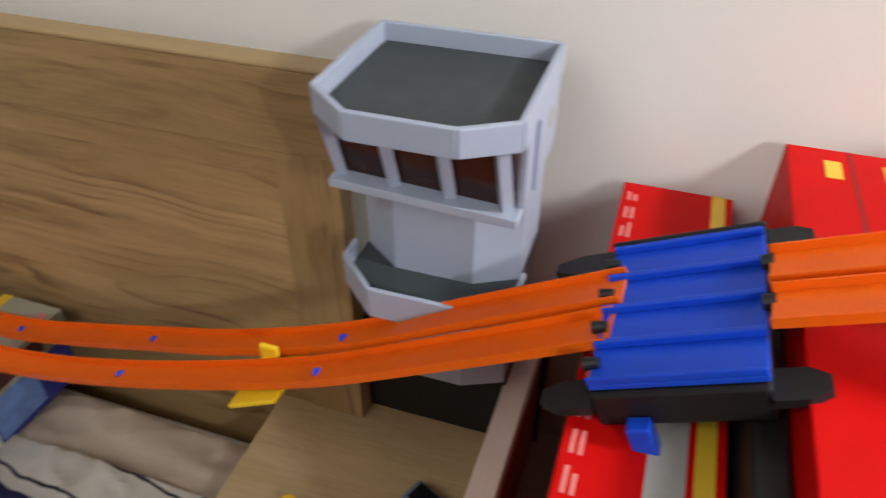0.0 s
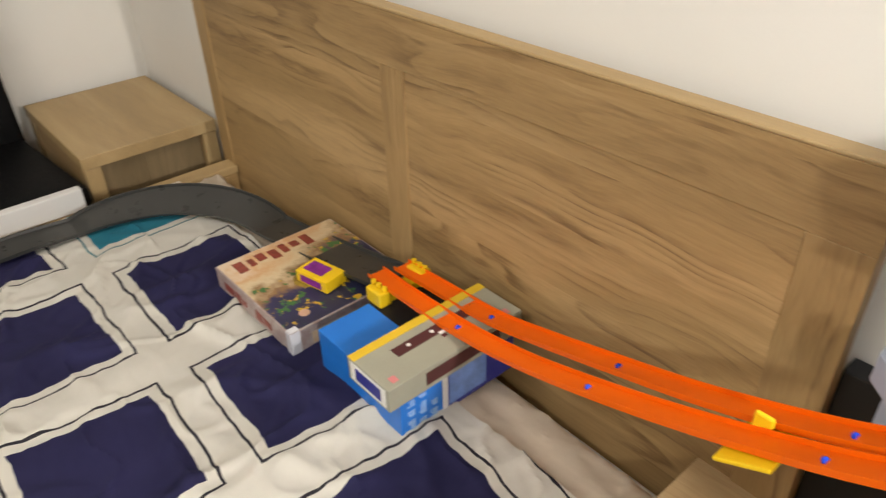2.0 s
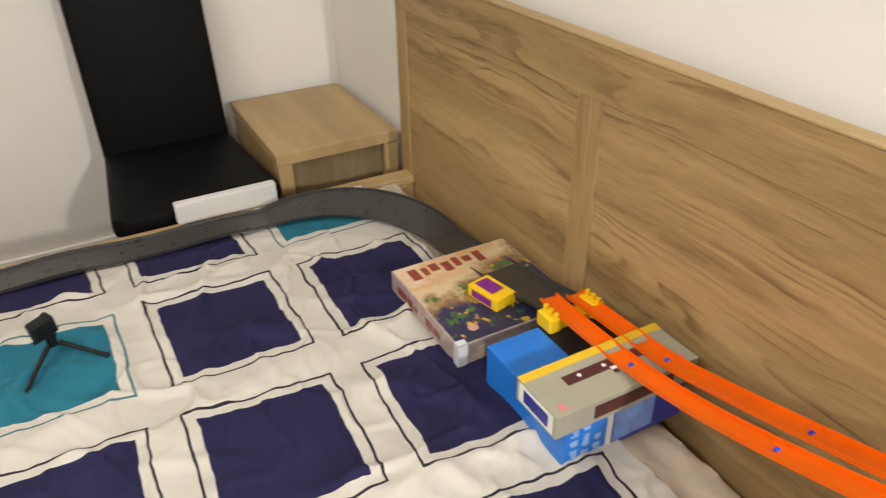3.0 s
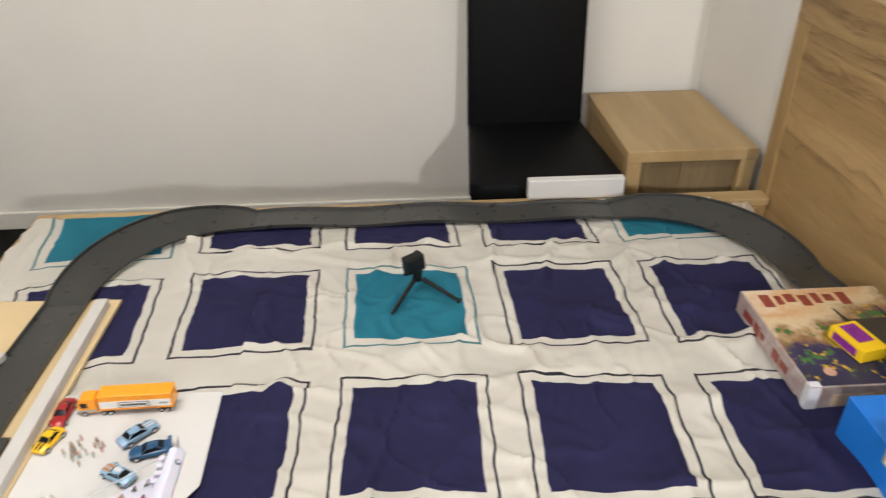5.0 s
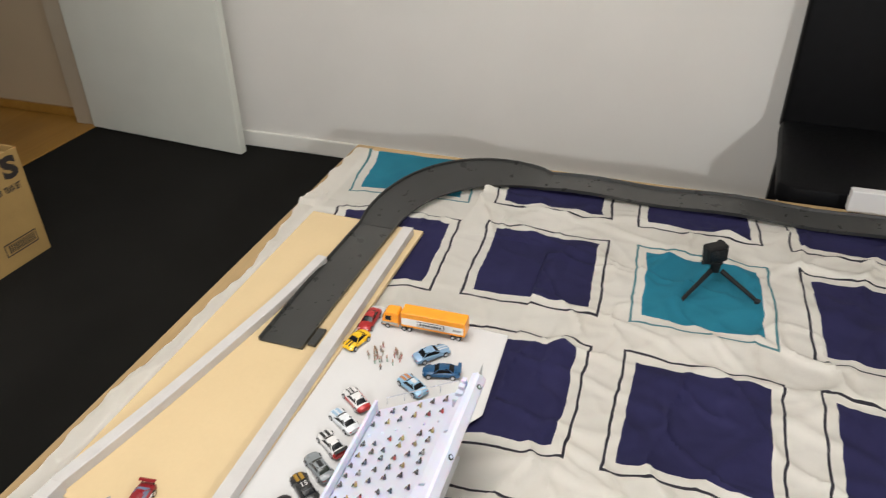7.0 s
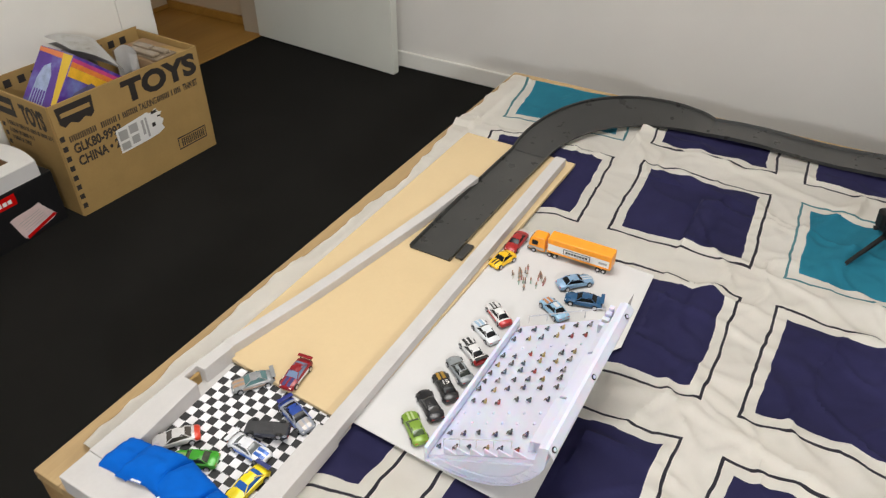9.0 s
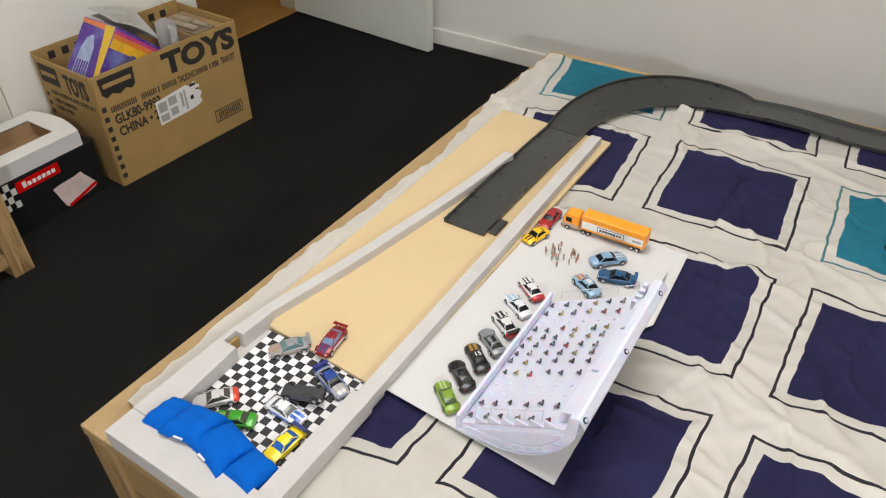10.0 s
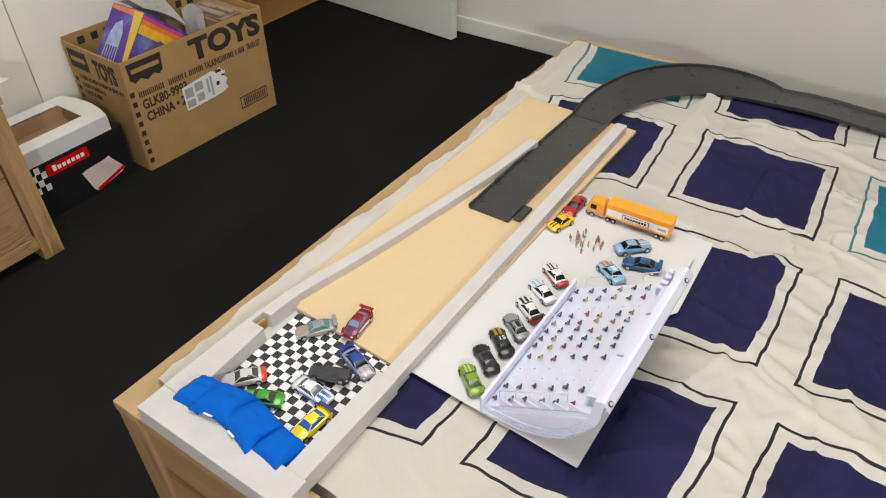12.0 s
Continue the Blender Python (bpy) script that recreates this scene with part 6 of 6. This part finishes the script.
roll = thing("curled_leaflet", pose(0.352, -3.262, 0.012, -3, 2, 20), "white leaflet curled on end in the carton", "leaflet")
part("sheet", rolled(0.020, 0.046, 0.392, 0.62), bar_white, roll, smooth=True)
film_grey = surface("grey_film_plastic", (0.30, 0.235, 0.165), 0.22, vary=0.25, scale=18)
blister = thing("plastic_blister", pose(0.236, -3.235, 0.364, 4, 3, -6), "grey clear plastic packing tray in the carton", "packing")
part("sheet", box(0, 0.082, -0.085, 0.125, 0, 0.002, 0.0006), film_grey, blister)
for a, b, c, d in ((0.010, 0.040, -0.07, 0.02), (0.046, 0.074, -0.05, 0.10), (0.012, 0.036, 0.035, 0.11)):
    part("bubble", box(a, b, c, d, 0.002, 0.014, 0.005, 3), film_grey, blister)
single("brown_toy_box", box(0.0, 0.136, -0.24, 0, 0, 0.352, 0.002), carton_in, pose(0.199, -3.104, 0.0085, 0, 0, -2.4), "plain brown inner carton among the toys", "carton")
single("card_flap", box(0.0, 0.048, -0.15, 0, 0, 0.003, 0.0008), carton, pose(0.202, -3.112, 0.3615, 3, -6, -4), "loose brown cardboard flap in the carton", "card")

black_box = thing("slot_car_box", pose(0.781, -3.150, 0, 0, 0, 1) @ Matrix.Scale(0.95, 4), "black toy carton with a red logo plate", "toy box")
part("carton", box(0, 0.38, -0.262, 0, 0, 0.185, 0.002), black_plastic, black_box)
part("logo_plate", box(0.138, 0.285, 0.0002, 0.0012, 0.136, 0.174, 0.0002), red_card, black_box, "red logo plate")
for k in range(7):
    part("logo_bar", box(0.154 + 0.0165 * k, 0.166 + 0.0165 * k, 0.0013, 0.0018, 0.147, 0.160 + (0.007 if k == 6 else 0.0)), bar_white, black_box)
slip = part("slip", prism([(0.183, 0.092), (0.16, 0.097), (0.10, 0.100), (0.077, 0.105), (0.070, 0.092), (0.034, 0.040), (0.046, 0.030), (0.148, 0.008), (0.16, 0.018)], 1, 0.0003, 0.0015), surface("pale_pink_paper", (0.66, 0.52, 0.50), 0.7), black_box, "pale pink printed slip")
part("slip_edge", prism([(0.034, 0.038), (0.148, 0.006), (0.151, 0.018), (0.040, 0.048)], 1, 0.0016, 0.0021), red_card, slip)
for k in range(5):
    part("slip_line", prism([(0.066 + 0.004 * k, 0.050 + 0.008 * k), (0.144 + 0.004 * k, 0.030 + 0.0095 * k), (0.144 + 0.004 * k, 0.0315 + 0.0095 * k), (0.066 + 0.004 * k, 0.0515 + 0.008 * k)], 1, 0.0016, 0.0019), grey_card, slip)
for k in range(3):
    for j in range(4):
        if (k + j) % 2 == 0:
            part("flag_square", box(0.288 + 0.017 * k, 0.305 + 0.017 * k, 0.0002, 0.0009, 0.095 + 0.022 * j, 0.117 + 0.022 * j), bar_white, black_box)
lid = thing("carton_lid", pose(0.803, -3.150, 0.1765, 0, 0, 0), "white carton lid with a rectangular opening", "carton lid")
LX, LY, LZ = 0.326, 0.238, 0.050
part("rim", box(0.026, LX, -0.058, 0, LZ - 0.003, LZ, 0.0005), bar_white, lid)
part("rim", box(0.026, LX, -LY, -0.188, LZ - 0.003, LZ, 0.0005), bar_white, lid)
part("rim", prism([(0.058, -0.188), (0.058, -0.058), (0.026, -0.058), (0.026, 0.0), (0.012, -0.002)] + [(0.012 - 0.020 * math.sin(math.pi * k / 10), -0.002 - (LY - 0.004) * k / 10) for k in range(1, 10)] + [(0.012, -LY + 0.002), (0.026, -LY), (0.026, -0.188)], 2, LZ - 0.003, LZ), bar_white, lid)
part("rim", box(0.285, LX, -0.1878, -0.0582, LZ - 0.003, LZ, 0.0005), bar_white, lid)
for a, b, c, d in ((0.012, LX, -0.003, 0), (0.012, LX, -LY, -LY + 0.003), (0.012, 0.015, -LY + 0.0032, -0.0032), (LX - 0.003, LX, -LY + 0.0032, -0.0032)):
    part("side", box(a, b, c, d, 0, LZ - 0.0032), paper_white, lid)
for a, b, c, d in ((0.05, 0.29, -0.066, -0.063), (0.05, 0.29, -0.183, -0.180), (0.05, 0.053, -0.1798, -0.0662), (0.287, 0.29, -0.1798, -0.0662)):
    part("inner_side", box(a, b, c, d, 0.002, LZ - 0.0032), carton_in, lid)
part("inside", box(0.016, LX - 0.004, -LY + 0.004, -0.004, 0.0003, 0.0018), carton_in, lid, "bare brown cardboard inside")

chest = thing("chest_of_drawers", pose(1.158, -2.982, 0), "low oak-look chest of drawers with square legs", "chest of drawers")
part("top", box(-0.006, 0.95, -0.415, 0.006, 0.464, 0.50, 0.002), pale_x, chest)
part("carcass", box(0.004, 0.94, -0.408, -0.022, 0.083, 0.4635), shaded_recess_oak, chest)
for a in (0.0, 0.885):
    for b in (-0.41, -0.0585):
        part("leg", box(a, a + 0.0585, b, b + 0.0585, 0, 0.4637, 0.002), oak_z, chest)
part("rail", box(0.059, 0.8845, -0.021, -0.001, 0.042, 0.0815, 0.0015), oak_x, chest)
for k, (z0_, z1_) in enumerate(((0.0845, 0.2785), (0.2835, 0.4605))):
    dr = part("drawer", box(0.0640, 0.8800, -0.0215, -0.0015, z0_, z1_, 0.0015), oak_x, chest)
    part("handle", rod((0.42, 0.012, (z0_ + z1_) / 2), (0.52, 0.012, (z0_ + z1_) / 2), 0.006), chrome, dr)
papers = thing("paper_stack", pose(1.098, -3.012, 0.5005, 0, 0, 14), "loose printed papers lying over the edge of the chest", "paper")
for k in range(4):
    part("sheet", box(0.004 * k, 0.21 + 0.004 * k, -0.297 + 0.003 * k, 0.003 * k, 0.0016 * k, 0.0016 * k + 0.0012), paper_white, papers)
for k in range(5):
    part("print_line", box(0.035, 0.16 - 0.02 * (k % 2), -0.05 - 0.02 * k, -0.044 - 0.02 * k, 0.0061, 0.0064), grey_card, papers)
